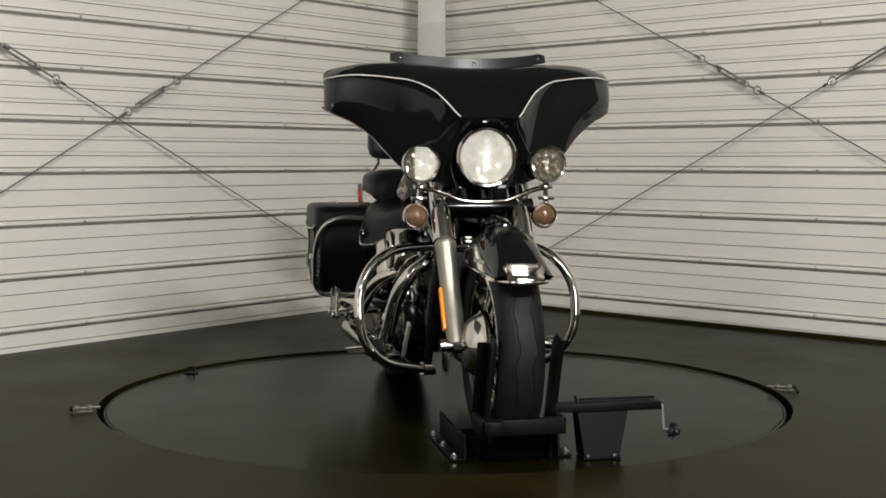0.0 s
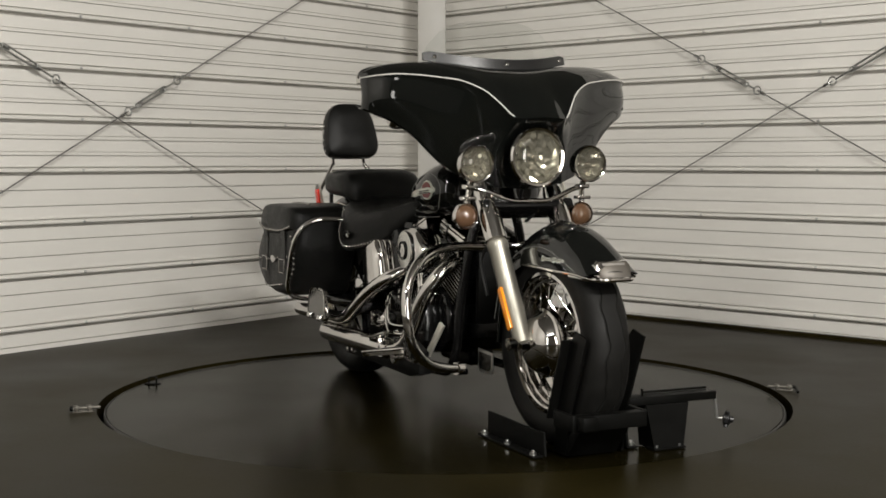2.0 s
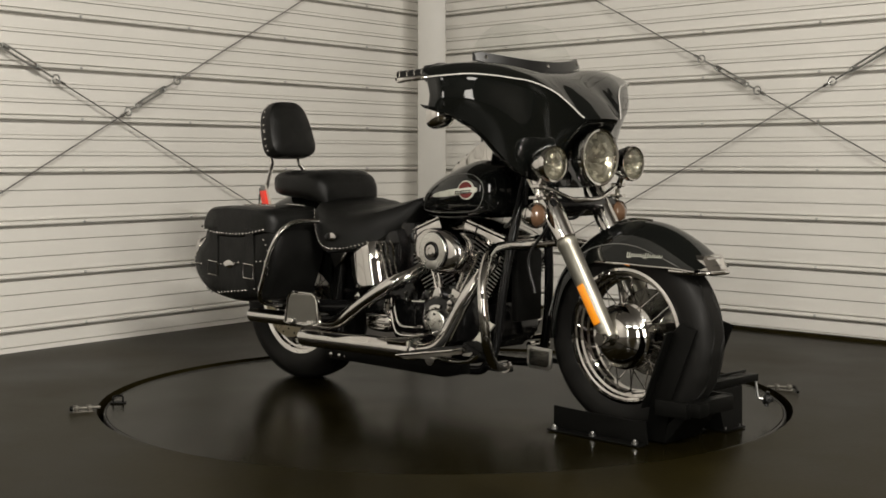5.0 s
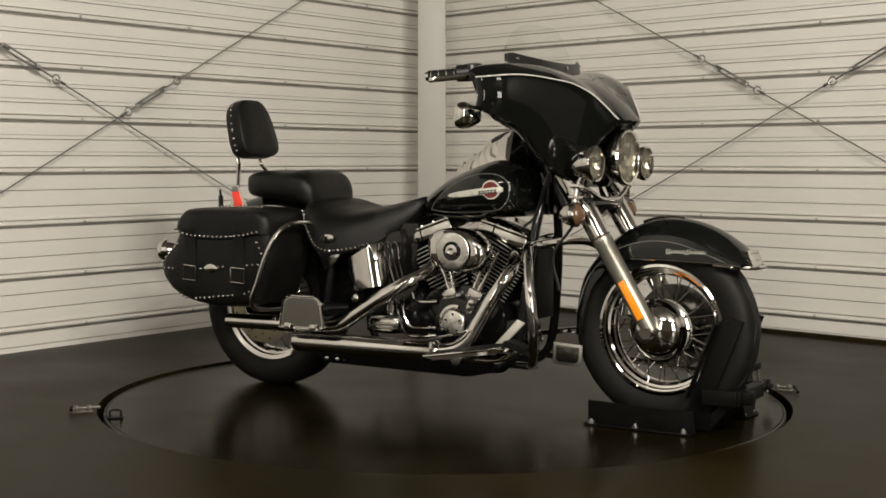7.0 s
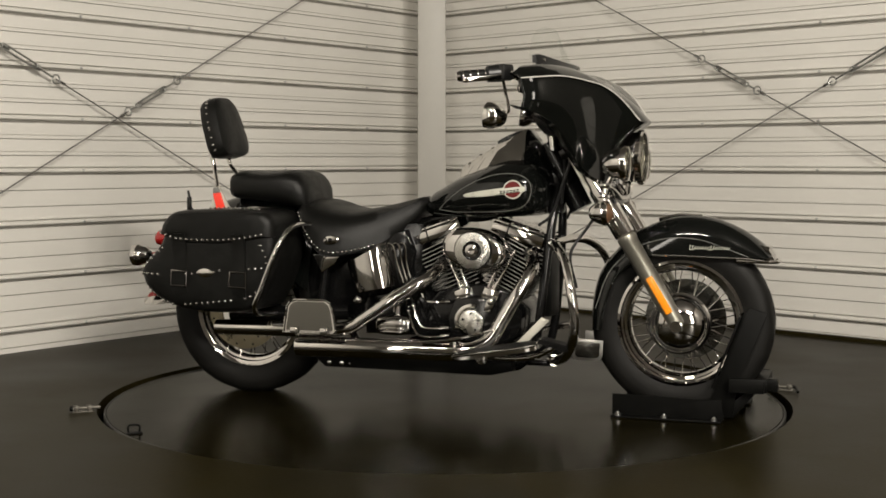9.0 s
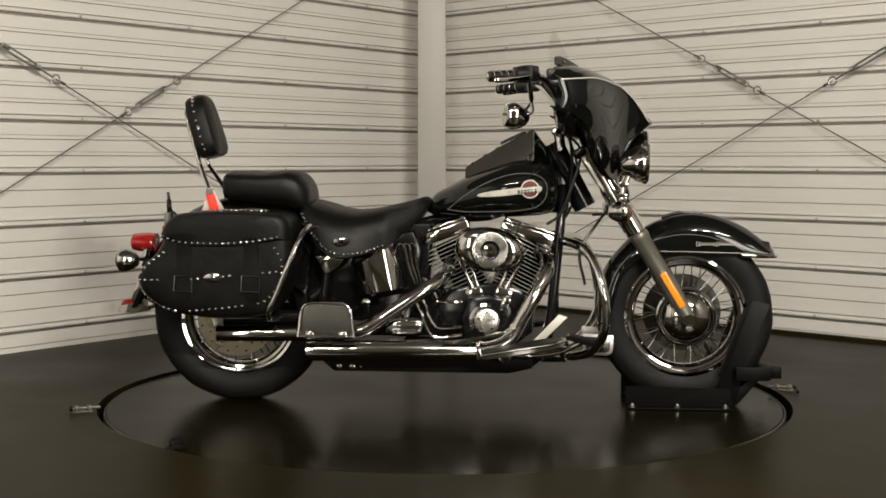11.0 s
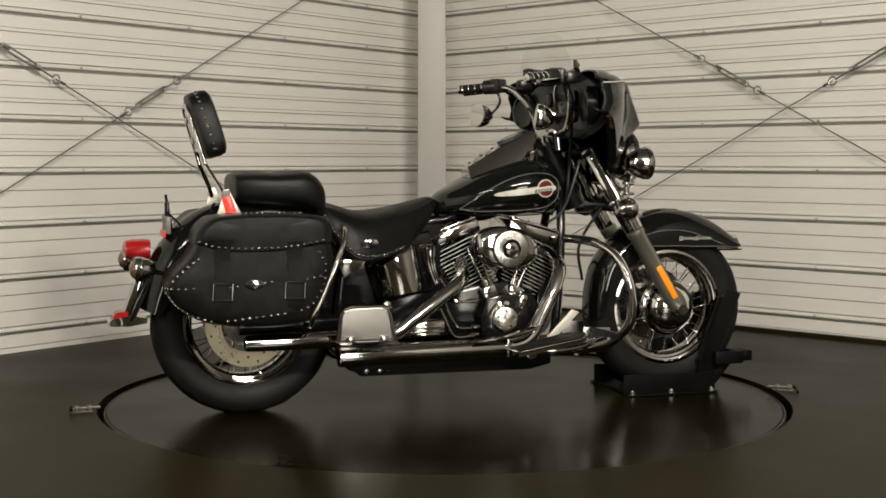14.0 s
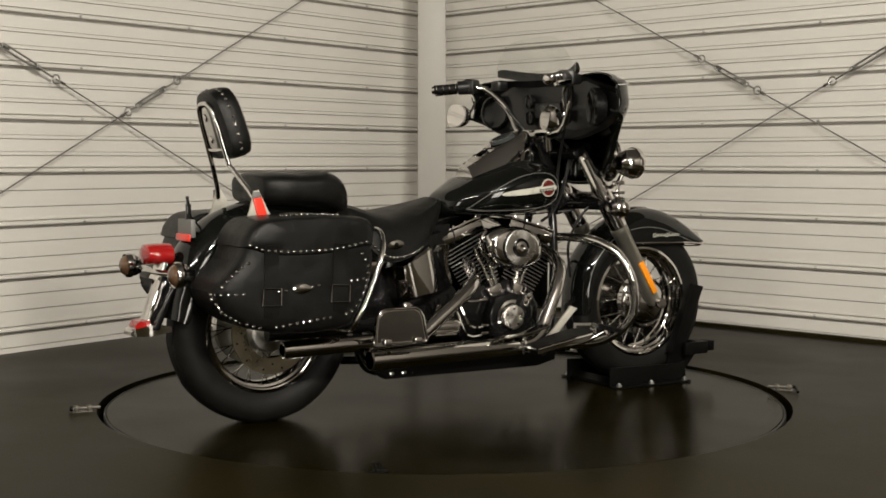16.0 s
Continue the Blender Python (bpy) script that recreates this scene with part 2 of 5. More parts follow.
STEELBLK = material("black_powder_coat_steel", (0.0038, 0.0038, 0.0034), 0.5, vary=0.3, scale=12, bump=0.10, spec=0.10)
ORANGE = material("amber_reflector", (0.90, 0.30, 0.015), 0.25, vary=0.06)
AMBER = material("smoked_amber_lens", (0.110, 0.062, 0.035), 0.12, coat=0.5, vary=0.15)
RED = material("red_lens", (0.32, 0.010, 0.010), 0.12, coat=0.5, vary=0.15)
REDREF = material("red_reflector", (0.85, 0.05, 0.03), 0.25, vary=0.06)
WHITE = material("cream_emblem", (0.50, 0.50, 0.43), 0.3, vary=0.05)
SILVERPAINT = material("silver_pinstripe", (0.60, 0.58, 0.54), 0.3, vary=0.05)
SMOKE = material("smoky_lens", (0.22, 0.205, 0.185), 0.18, coat=0.4, vary=0.2)
DISCSTEEL = material("worn_disc_steel", (0.36, 0.32, 0.23), 0.36, metal=1.0, vary=0.2, fine=200)
LATCH = material("dark_latch_steel", (0.14, 0.13, 0.11), 0.45, metal=0.6, vary=0.4, fine=200)
STRIPE = material("grey_pinstripe", (0.16, 0.16, 0.15), 0.35, vary=0.05)
EMBRED = material("emblem_red", (0.11, 0.014, 0.013), 0.25, vary=0.1)
GREYPART = material("dull_grey_bracket", (0.16, 0.16, 0.15), 0.5, vary=0.15)
REFLECTOR = material("lamp_reflector", (0.42, 0.40, 0.35), 0.20, metal=0.75, vary=0.10, fine=60)
SATIN = material("satin_alloy_plate", (0.66, 0.64, 0.56), 0.42, metal=0.45, vary=0.08, fine=200)
DULLCHROME = material("dull_chrome_face", (0.17, 0.165, 0.15), 0.24, metal=1.0, vary=0.15, fine=200)
SCREENMAT = material("dark_display_glass", (0.05, 0.055, 0.055), 0.12, vary=0.05)


def glass(name, tint, gloss):
    """Thin clear sheet: light passes, a little is mirrored."""
    m = bpy.data.materials.new(name)
    m.use_nodes = True
    n, l = m.node_tree.nodes, m.node_tree.links
    clear, shine, both = n.new("ShaderNodeBsdfTransparent"), n.new("ShaderNodeBsdfGlossy"), n.new("ShaderNodeMixShader")
    clear.inputs[0].default_value = (*tint, 1)
    shine.inputs["Roughness"].default_value = 0.03
    both.inputs[0].default_value = gloss
    l.new(clear.outputs[0], both.inputs[1])
    l.new(shine.outputs[0], both.inputs[2])
    l.new(both.outputs[0], n["Material Output"].inputs[0])
    return m


LENS = glass("clear_lens_glass", (0.97, 0.97, 0.94), 0.06)
SHIELD = glass("clear_windshield", (0.97, 0.975, 0.97), 0.04)

bike = thing("motorcycle", "black touring motorcycle with chrome engine and studded leather bags", "motorcycle")
FX, FZ, RX, RZ = 0.886, 0.324, -0.762, 0.3195


# ---- wheels ----
def wheel(name, x, z, radius, half, rear):
    hub = B()
    lathe(hub, (x, 0, z), (0, 1, 0), [(-0.075, 0.03), (-0.07, 0.05), (-0.05, 0.055), (-0.045, 0.035), (0.045, 0.035), (0.05, 0.055), (0.07, 0.05), (0.075, 0.03)], 28)
    w = part(name, hub, CHROME, bike)
    # tyre: round shoulders and winding tread grooves
    b = B()
    seg = 120
    sec = [(-0.052, 0.212, 0), (-half * 0.97, 0.238, 0), (-half * 1.03, radius - 0.05, 0), (-half * 0.95, radius - 0.024, 0), (-half * 0.72, radius - 0.0085, 0),
           (-half * 0.45, radius - 0.0025, 1), (-half * 0.42, radius - 0.0055, 1), (-half * 0.36, radius - 0.0055, 1), (-half * 0.33, radius - 0.0012, 1),
           (0, radius, 1)]
    sec = sec + [(-y, r, k) for y, r, k in sec[-2::-1]]
    rows = []
    for i in range(seg):
        a = 2 * math.pi * i / seg
        wob = 0.006 * math.sin(12 * a) + 0.003 * math.sin(24 * a)
        rows.append([b.verts.new((x + r * math.cos(a), y + wob * k, z + r * math.sin(a))) for y, r, k in sec])
    for i in range(seg):
        p, q = rows[i], rows[(i + 1) % seg]
        for k in range(len(sec)):
            j = (k + 1) % len(sec)
            b.faces.new((p[k], p[j], q[j], q[k]))
    part("tyre", b, RUBBER, w, "worn black rubber tyre")
    b = B()
    flange = 0.233 if rear else 0.222
    prof = [(-0.058, flange), (-0.060, flange - 0.009), (-0.052, 0.209), (-0.050, 0.203), (-0.036, 0.200), (-0.034, 0.192), (-0.016, 0.188), (-0.012, 0.182), (0.012, 0.182)]
    prof = prof + [(-d, r) for d, r in prof[-3::-1]]
    lathe(b, (x, 0, z), (0, 1, 0), prof, 64, caps=False)
    lathe(b, (x, 0, z), (0, 1, 0), [(-0.058, flange), (0.058, flange)], 64, caps=False)
    part("rim", b, CHROME, w, "polished chrome laced rim")
    for i in range(40):
        a = 2 * math.pi * i / 40
        side = 1 if i % 2 else -1
        lean = 0.42 * (1 if (i // 2) % 2 else -1)
        p = (x + 0.054 * math.cos(a + lean), side * 0.058, z + 0.054 * math.sin(a + lean))
        q = (x + 0.188 * math.cos(a), side * 0.014, z + 0.188 * math.sin(a))
        s = B()
        rod(s, p, q, 0.0021, seg=6)
        part("spoke", s, CHROME, w)
    return w


fw = wheel("front_wheel", FX, FZ, 0.321, 0.066, False)
rw = wheel("rear_wheel", RX, RZ, 0.324, 0.075, True)
b = B()
lathe(b, (FX, 0, FZ), (0, -1, 0), [(0.040, 0.108), (0.066, 0.108), (0.069, 0.104), (0.072, 0.099), (0.088, 0.092), (0.108, 0.075), (0.120, 0.05), (0.125, 0.024), (0.150, 0.021)], 48)
part("hub_cover", b, CHROME, fw, "domed chrome hub cover")
b = B()
lathe(b, (FX, 0, FZ), (0, 1, 0), [(0.082, 0.145), (0.087, 0.145), (0.087, 0.09), (0.082, 0.09)], 40, caps=False)
lathe(b, (FX, 0, FZ), (0, 1, 0), [(0.05, 0.092), (0.088, 0.092), (0.09, 0.03)], 32)
part("brake_disc", b, DULLCHROME, fw, "steel brake disc")
# rear disc, with drilled holes as dark plugs
b = B()
lathe(b, (RX, 0, RZ), (0, -1, 0), [(0.098, 0.146), (0.103, 0.146), (0.103, 0.092), (0.098, 0.092), (0.098, 0.146)], 56, caps=False)
rd = part("brake_disc", b, DISCSTEEL, rw, "drilled brushed steel brake disc")
for i in range(24):
    a = 2 * math.pi * i / 24
    r = 0.132 if i % 2 else 0.112
    b = B()
    rod(b, (RX + r * math.cos(a), -0.1025, RZ + r * math.sin(a)), (RX + r * math.cos(a), -0.1038, RZ + r * math.sin(a)), 0.0042, seg=8)
    part("disc_hole", b, DARK, rw)
b = B()
lathe(b, (RX, 0, RZ), (0, -1, 0), [(0.06, 0.075), (0.096, 0.07), (0.100, 0.05), (0.112, 0.035), (0.125, 0.022), (0.140, 0.018)], 32)
part("hub_cover", b, BRUSHED, rw)
b = B()
lathe(b, (RX, 0, RZ), (0, 1, 0), [(0.07, 0.13), (0.10, 0.13), (0.102, 0.12), (0.102, 0.04)], 40)
part("belt_pulley", b, BRUSHED, rw)
b = B()
box(b, (RX + 0.03, -0.135, RZ - 0.035), (RX + 0.15, -0.085, RZ + 0.075), 0.012)
rod(b, (RX + 0.07, -0.14, RZ + 0.04), (RX + 0.07, -0.08, RZ + 0.04), 0.024, seg=18)
part("brake_caliper", b, DARK, bike, "black rear brake caliper")


# ---- fenders ----
def fender(name, pairs, w, label):
    spine = spline([V(p[0], 0, p[1]) for p, q in pairs], 5)
    edge = spline([V(q[0], 0, q[1]) for p, q in pairs], 5)
    outs, inns = [], []
    for P, E in zip(spine, edge):
        d = E - P
        L = d.length
        sh = min(0.9, w * 0.95 / L)
        half = []
        for k in range(8):
            th = math.pi / 2 * k / 7
            half.append((w * math.sin(th) ** 0.9, sh * (1 - math.cos(th))))
        half += [(w, sh + (1 - sh) * t) for t in (0.5, 0.94)] + [(w - 0.003, 1.0)]
        full = [(-y, g) for y, g in half[::-1]] + half[1:]
        outs.append([P + d * g + V(0, y, 0) for y, g in full])
        inns.append([P + d * (g + 0.006 / L * (1 - g)) + V(0, y * (1 - 0.004 / w), 0) for y, g in full])
    b = B()
    n = len(outs[0])
    o = [[b.verts.new(q) for q in r] for r in outs]
    i_ = [[b.verts.new(q) for q in r] for r in inns]
    for A in (o, i_):
        for r0, r1 in zip(A, A[1:]):
            for k in range(n - 1):
                b.faces.new((r0[k], r0[k + 1], r1[k + 1], r1[k]))
    for r0, r1, s0, s1 in zip(o, o[1:], i_, i_[1:]):
        for k in (0, n - 1):
            b.faces.new((r0[k], r1[k], s1[k], s0[k]))
    for k in range(n - 1):
        for r0, s0 in ((o[0], i_[0]), (o[-1], i_[-1])):
            b.faces.new((r0[k], r0[k + 1], s0[k + 1], s0[k]))
    return part(name, b, BLACK, bike, label), outs


FW = 0.088
ff, fouts = fender("front_fender", [((0.565, 0.285), (0.612, 0.296)), ((0.568, 0.390), (0.628, 0.385)), ((0.592, 0.491), (0.656, 0.466)), ((0.647, 0.571), (0.707, 0.521)),
                           ((0.722, 0.639), (0.767, 0.553)), ((0.812, 0.683), (0.832, 0.565)), ((0.902, 0.701), (0.912, 0.563)), ((1.002, 0.690), (1.002, 0.560)),
                           ((1.092, 0.654), (1.082, 0.558)), ((1.162, 0.606), (1.137, 0.557)), ((1.202, 0.568), (1.177, 0.556))], FW, "gloss black valanced front fender")
for s in (-1, 1):
    b = B()
    tube(b, [(0.79, s * (FW + 0.001), 0.563), (0.9, s * (FW + 0.001), 0.562), (1.0, s * (FW + 0.001), 0.559), (1.10, s * (FW + 0.001), 0.557), (1.172, s * (FW - 0.004), 0.550)], 0.0042, 8)
    part("fender_trim", b, CHROME, ff, "chrome edge strip")
    b = B()
    tube(b, [(0.590, s * (FW + 0.0005), 0.37), (0.64, s * (FW + 0.0005), 0.50), (0.73, s * (FW + 0.0005), 0.585), (0.84, s * (FW + 0.0005), 0.622), (0.95, s * (FW - 0.0005), 0.620), (1.05, s * (FW - 0.001), 0.588), (1.12, s * (FW - 0.001), 0.562)], 0.0014, 6)
    part("pinstripe", b, STRIPE, ff)
    # the flowing script badge, drawn as a plain looping line
    b = B()
    pts = []
    for k in range(220):
        u = k / 219
        pts.append((0.918 + 0.135 * u + 0.0035 * math.sin(95 * u + 0.8), s * (FW + 0.002), 0.592 + (0.0042 if 0.12 < u < 0.5 or u > 0.62 else 0.0085) * math.sin(95 * u)))
    tube(b, pts, 0.0013, 5, 1)
    part("script_badge", b, WHITE, ff, "bright script badge")
b = B()
ring = lambda x, z0, z1, w, r=0.012: [V(x, -w, z0), V(x, w, z0), V(x, w, z1 - r), V(x, w - r, z1), V(x, -w + r, z1), V(x, -w, z1 - r)]
skin(b, [ring(1.085, 0.545, 0.600, 0.070), ring(1.13, 0.545, 0.604, 0.066), ring(1.185, 0.546, 0.598, 0.058), ring(1.205, 0.547, 0.560, 0.052)])
lamp = part("fender_lamp", b, CHROME, ff, "chrome fender tip lamp")
b = B()
skin(b, [ring(1.15, 0.558, 0.601, 0.052), ring(1.188, 0.558, 0.594, 0.050), ring(1.196, 0.558, 0.574, 0.048)])
part("lens", b, SMOKE, lamp, "smoky grey lens")
b = B()
tube(b, [(1.08, -0.085, 0.549), (1.15, -0.078, 0.547), (1.205, -0.05, 0.546), (1.216, 0, 0.546), (1.205, 0.05, 0.546), (1.15, 0.078, 0.547), (1.08, 0.085, 0.549)], 0.007, 8)
part("tip_trim", b, CHROME, ff)
b = B()
tube(b, [(0.80, 0, 0.684), (0.87, 0, 0.700), (0.95, 0, 0.698)], 0.006, 8, flat=1.0)
part("crest_badge", b, CHROME, ff)

rf, routs = fender("rear_fender", [((-0.475, 0.64), (-0.505, 0.40)), ((-0.57, 0.742), (-0.585, 0.455)), ((-0.70, 0.766), (-0.70, 0.515)), ((-0.807, 0.757), (-0.79, 0.53)),
                           ((-0.93, 0.716), (-0.88, 0.53)), ((-1.012, 0.653), (-0.95, 0.49)), ((-1.074, 0.572), (-1.0, 0.45)), ((-1.108, 0.48), (-1.035, 0.40)), ((-1.125, 0.385), (-1.06, 0.36))], 0.105,
                   "gloss black rear fender")
for s in (-1, 1):
    b = B()
    tube(b, [(-0.80, s * 0.118, 0.70), (-0.70, s * 0.124, 0.712), (-0.60, s * 0.124, 0.700), (-0.50, s * 0.122, 0.652), (-0.45, s * 0.122, 0.60)], 0.009, 8)
    part("fender_strut", b, CHROME, rf, "chrome fender strut")


# ---- front end ----
RAKE = V(-0.60, 0, 1).normalized()
for s in (-1, 1):
    yy = -0.138 if s < 0 else 0.118
    foot = V(0.888, yy, 0.327)
    b = B()
    lathe(b, foot, RAKE, [(-0.012, 0.013), (0.0, 0.026), (0.05, 0.029), (0.10, 0.031), (0.33, 0.0325), (0.335, 0.0355), (0.352, 0.034), (0.356, 0.029)], 24)
    sl = part("fork_slider", b, ALU, bike, "satin alloy fork slider")
    b = B()
    lathe(b, foot + RAKE * 0.356, RAKE, [(0, 0.0285), (0.004, 0.036), (0.06, 0.037), (0.18, 0.036), (0.20, 0.030), (0.36, 0.028)], 24)
    part("fork_cover", b, CHROME, bike, "chrome fork tube cover")
    b = B()
    rod(b, foot + V(0.0, -s * 0.02, 0.0), foot + V(0.0, s * 0.045, 0.0), 0.014, 0.014, 18)
    rod(b, foot + V(0.0, s * 0.030, 0.0), foot + V(0.0, s * 0.052, 0.0), 0.0195, 0.0195, 18)
    part("axle_cap", b, CHROME, sl)
    b = B()
    m = Matrix.Translation(V(0.829, s * 0.171, 0.431)) @ pose(0, 0, 0, 0, math.degrees(math.atan2(-0.60, 1)), 0)
    box(b, (-0.0125, -0.005, -0.071), (0.0125, 0.005, 0.071), 0.003, m)
    if s < 0:
        part("fork_reflector", b, ORANGE, sl, "long amber reflector")
    else:
        b.free()
    # bright side plate of the nacelle
    b = B()
    slab(b, [(0.500, 0.905), (0.550, 0.912), (0.592, 0.862), (0.655, 0.770), (0.648, 0.738), (0.612, 0.742), (0.560, 0.81)], s * 0.150, s * 0.156, 0.002)
    part("nacelle_plate", b, SATIN, bike, "polished alloy plate beside the fork")
    b = B()
    lathe(b, (0.630, s * 0.154, 0.765), (0, s, 0), [(0, 0.013), (0.006, 0.013), (0.006, 0.007), (0.012, 0.006)], 16)
    part("plate_bolt", b, CHROME, bike)
    b = B()
    lathe(b, (0.527, s * 0.154, 0.898), (0, s, 0), [(0, 0.011), (0.006, 0.011), (0.006, 0.006), (0.012, 0.005)], 16)
    part("plate_bolt", b, CHROME, bike)
b = B()
for zc, xc in ((0.93, 0.515), (0.735, 0.632)):
    box(b, (-0.045, -0.165, -0.018), (0.045, 0.165, 0.018), 0.01, Matrix.Translation((xc, 0, zc)) @ pose(0, 0, 0, 0, -30, 0))
part("triple_clamp", b, DARK, bike)
b = B()
rod(b, (0.395, 0, 0.955), (0.520, 0, 0.72), 0.042, 0.042, 20)
box(b, (0.34, -0.035, 0.70), (0.46, 0.035, 0.86), 0.015)
part("steering_neck", b, DARK, bike)
b = B()
rod(b, (FX, -0.12, FZ), (FX, 0.12, FZ), 0.012)
part("front_axle", b, CHROME, bike)

# light bar, spot lamps and turn signals
b = B()
tube(b, [(0.645, -0.215, 0.806), (0.66, -0.165, 0.797), (0.668, -0.115, 0.778), (0.672, -0.065, 0.762), (0.674, 0, 0.760), (0.672, 0.065, 0.762), (0.668, 0.115, 0.778), (0.66, 0.165, 0.797), (0.645, 0.215, 0.806)], 0.0085, 10)
bar = part("light_bar", b, CHROME, bike, "curved chrome light bar")


def round_lamp(name, c, r, depth, label, lensmat, bowl=True, back=0.45, face=(1, 0, 0)):
    c, n = V(*c), V(*face).normalized()
    b = B()
    lathe(b, c, n, [(-depth, r * 0.08), (-depth * 0.96, r * back), (-depth * 0.75, r * 0.72), (-depth * 0.4, r * 0.92), (-0.012, r * 0.98), (-0.010, r * 1.03), (0.004, r * 1.04), (0.010, r * 0.99), (0.008, r * 0.92), (0.0, r * 0.90), (-0.010, r * 0.89)], 40, caps=False)
    ob = part(name, b, CHROME, bike, label)
    if bowl:
        q = B()
        lathe(q, c, n, [(-0.006, r * 0.90), (-0.014, r * 0.84), (-depth * 0.40, r * 0.55), (-depth * 0.5, r * 0.2), (-depth * 0.5, 0.001)], 36, caps=False)
        part("reflector", q, REFLECTOR, ob, "bright lamp reflector bowl")
        # the reflector's facets
        for k in range(34):
            a = 2 * math.pi * k / 34 * 2 + 0.11 * (k % 3)
            s1, u1 = frame_of(n)
            q = B()
            f0, f1 = ((0.20, 0.44), (0.46, 0.66), (0.66, 0.84))[k % 3]
            d0, d1 = [-depth * 0.42 + (depth * 0.42 - 0.014) * (f - 0.20) / 0.64 for f in (f0, f1)]
            r0, r1 = r * f0, r * f1
            ring = []
            for rr, aa, dd in ((r0, a, d0), (r0, a + 0.34, d0), (r1, a + 0.34, d1), (r1, a + 0.02, d1 - 0.002)):
                ring.append(c + n * dd + s1 * rr * math.cos(aa) + u1 * rr * math.sin(aa) + n * 0.005 * math.sin(5.0 * aa + 60 * rr))
            skin(q, [ring, [v + n * 0.003 for v in ring]])
            part("reflector_facet", q, REFLECTOR, ob)
        q = B()
        lathe(q, c, n, [(-depth * 0.5, r * 0.12), (-depth * 0.15, r * 0.12), (-depth * 0.08, r * 0.07)], 14)
        part("bulb_shield", q, CHROME, ob)
    q = B()
    lathe(q, c, n, [(0.0, r * 0.905), (0.010, r * 0.80), (0.017, r * 0.5), (0.019, 0.001)] if bowl else [(-0.004, r * 0.91), (0.010, r * 0.86), (0.022, r * 0.6), (0.028, r * 0.25), (0.029, 0.001)], 36)
    part("lens", q, lensmat, ob, "clear glass lens" if bowl else "smoked amber lens")
    return ob


round_lamp("headlight", (0.738, -0.010, 0.903), 0.094, 0.085, "large round chrome-ringed headlight", LENS)
for s in (-1, 1):
    round_lamp("spot_lamp", (0.716, s * 0.207 - 0.010, 0.882), 0.059, 0.080, "round chrome spot lamp", LENS)
    round_lamp("turn_signal", (0.652, s * 0.213 - 0.010, 0.713), 0.041, 0.058, "chrome bullet turn signal with amber lens", AMBER, bowl=False)
    b = B()
    rod(b, (0.665, s * 0.207, 0.835), (0.650, s * 0.207, 0.800), 0.010, 0.012, 14)
    rod(b, (0.648, s * 0.209, 0.800), (0.640, s * 0.213, 0.745), 0.008, 0.011, 14)
    box(b, (0.628, s * 0.212 - 0.024, 0.764), (0.662, s * 0.212 + 0.024, 0.776), 0.003)
    box(b, (0.63, s * 0.21 - 0.018, 0.800), (0.666, s * 0.21 + 0.018, 0.815), 0.003)
    part("lamp_bracket", b, CHROME, bike)


# ---- fairing ----
# columns across the half width: lateral, top edge (x, z), crease (x, z), middle (x, z), lower edge (x, z)
FAIR = [(0.000, (0.470, 1.200), (0.764, 1.030), (0.622, 0.925), (0.640, 0.800)),
        (0.055, (0.469, 1.200), (0.760, 1.028), (0.630, 0.920), (0.638, 0.802)),
        (0.095, (0.466, 1.201), (0.742, 1.030), (0.662, 0.920), (0.635, 0.806)),
        (0.130, (0.462, 1.203), (0.712, 1.072), (0.662, 0.930), (0.628, 0.812)),
        (0.170, (0.455, 1.206), (0.676, 1.115), (0.640, 0.960), (0.612, 0.826)),
        (0.230, (0.440, 1.210), (0.635, 1.146), (0.614, 1.000), (0.588, 0.850)),
        (0.290, (0.428, 1.211), (0.602, 1.157), (0.592, 1.035), (0.562, 0.905)),
        (0.350, (0.418, 1.212), (0.570, 1.165), (0.566, 1.065), (0.536, 0.972)),
        (0.410, (0.412, 1.208), (0.534, 1.169), (0.535, 1.085), (0.505, 1.018)),
        (0.455, (0.408, 1.200), (0.496, 1.166), (0.502, 1.095), (0.478, 1.040)),
        (0.484, (0.404, 1.188), (0.455, 1.162), (0.464, 1.102), (0.450, 1.056)),
        (0.494, (0.392, 1.176), (0.420, 1.160), (0.430, 1.104), (0.422, 1.064))]


def fairing_shell():
    cols = FAIR
    lanes = []
    for lane in range(1, 5):
        half = [V(c[lane][0], c[0], c[lane][1]) for c in cols]
        pts = [V(q.x, -q.y, q.z) for q in half[:0:-1]] + half
        lanes.append(spline(pts, 4))
    b = B()
    rows = []
    for i in range(len(lanes[0])):
        T, H, M, L = [ln[i] for ln in lanes]
        col = []
        for k in range(7):
            t = k / 6
            q = T.lerp(H, t)
            q.z += 0.046 * 4 * t * (1 - t) * min(1, (H - T).length / 0.3)
            col.append(q)
        col += spline([H + V(-0.004, 0, -0.006), M, L], 6)
        # the lower lip turns back
        col += [L + V(-0.02, 0, -0.002), L + V(-0.035, 0, 0.008)]
        rows.append(col)
    # the brow is one soft sweep across the bike
    for _ in range(50):
        for k in range(1, 5):
            old = [r[k].copy() for r in rows]
            for i in range(2, len(rows) - 2):
                rows[i][k] = (old[i - 1] + old[i] * 2 + old[i + 1]) / 4
    skin(b, rows, closed=False, caps=False)
    return b, lanes


b, lanes = fairing_shell()
fairing = part("fairing", b, BLACK, bike, "gloss black batwing fairing")
sm = fairing.modifiers.new("thick", "SOLIDIFY")
sm.thickness, sm.offset = 0.006, -1
# silver stripe along the crease, either side of the brow
crease = lanes[1]
mid = len(crease) // 2
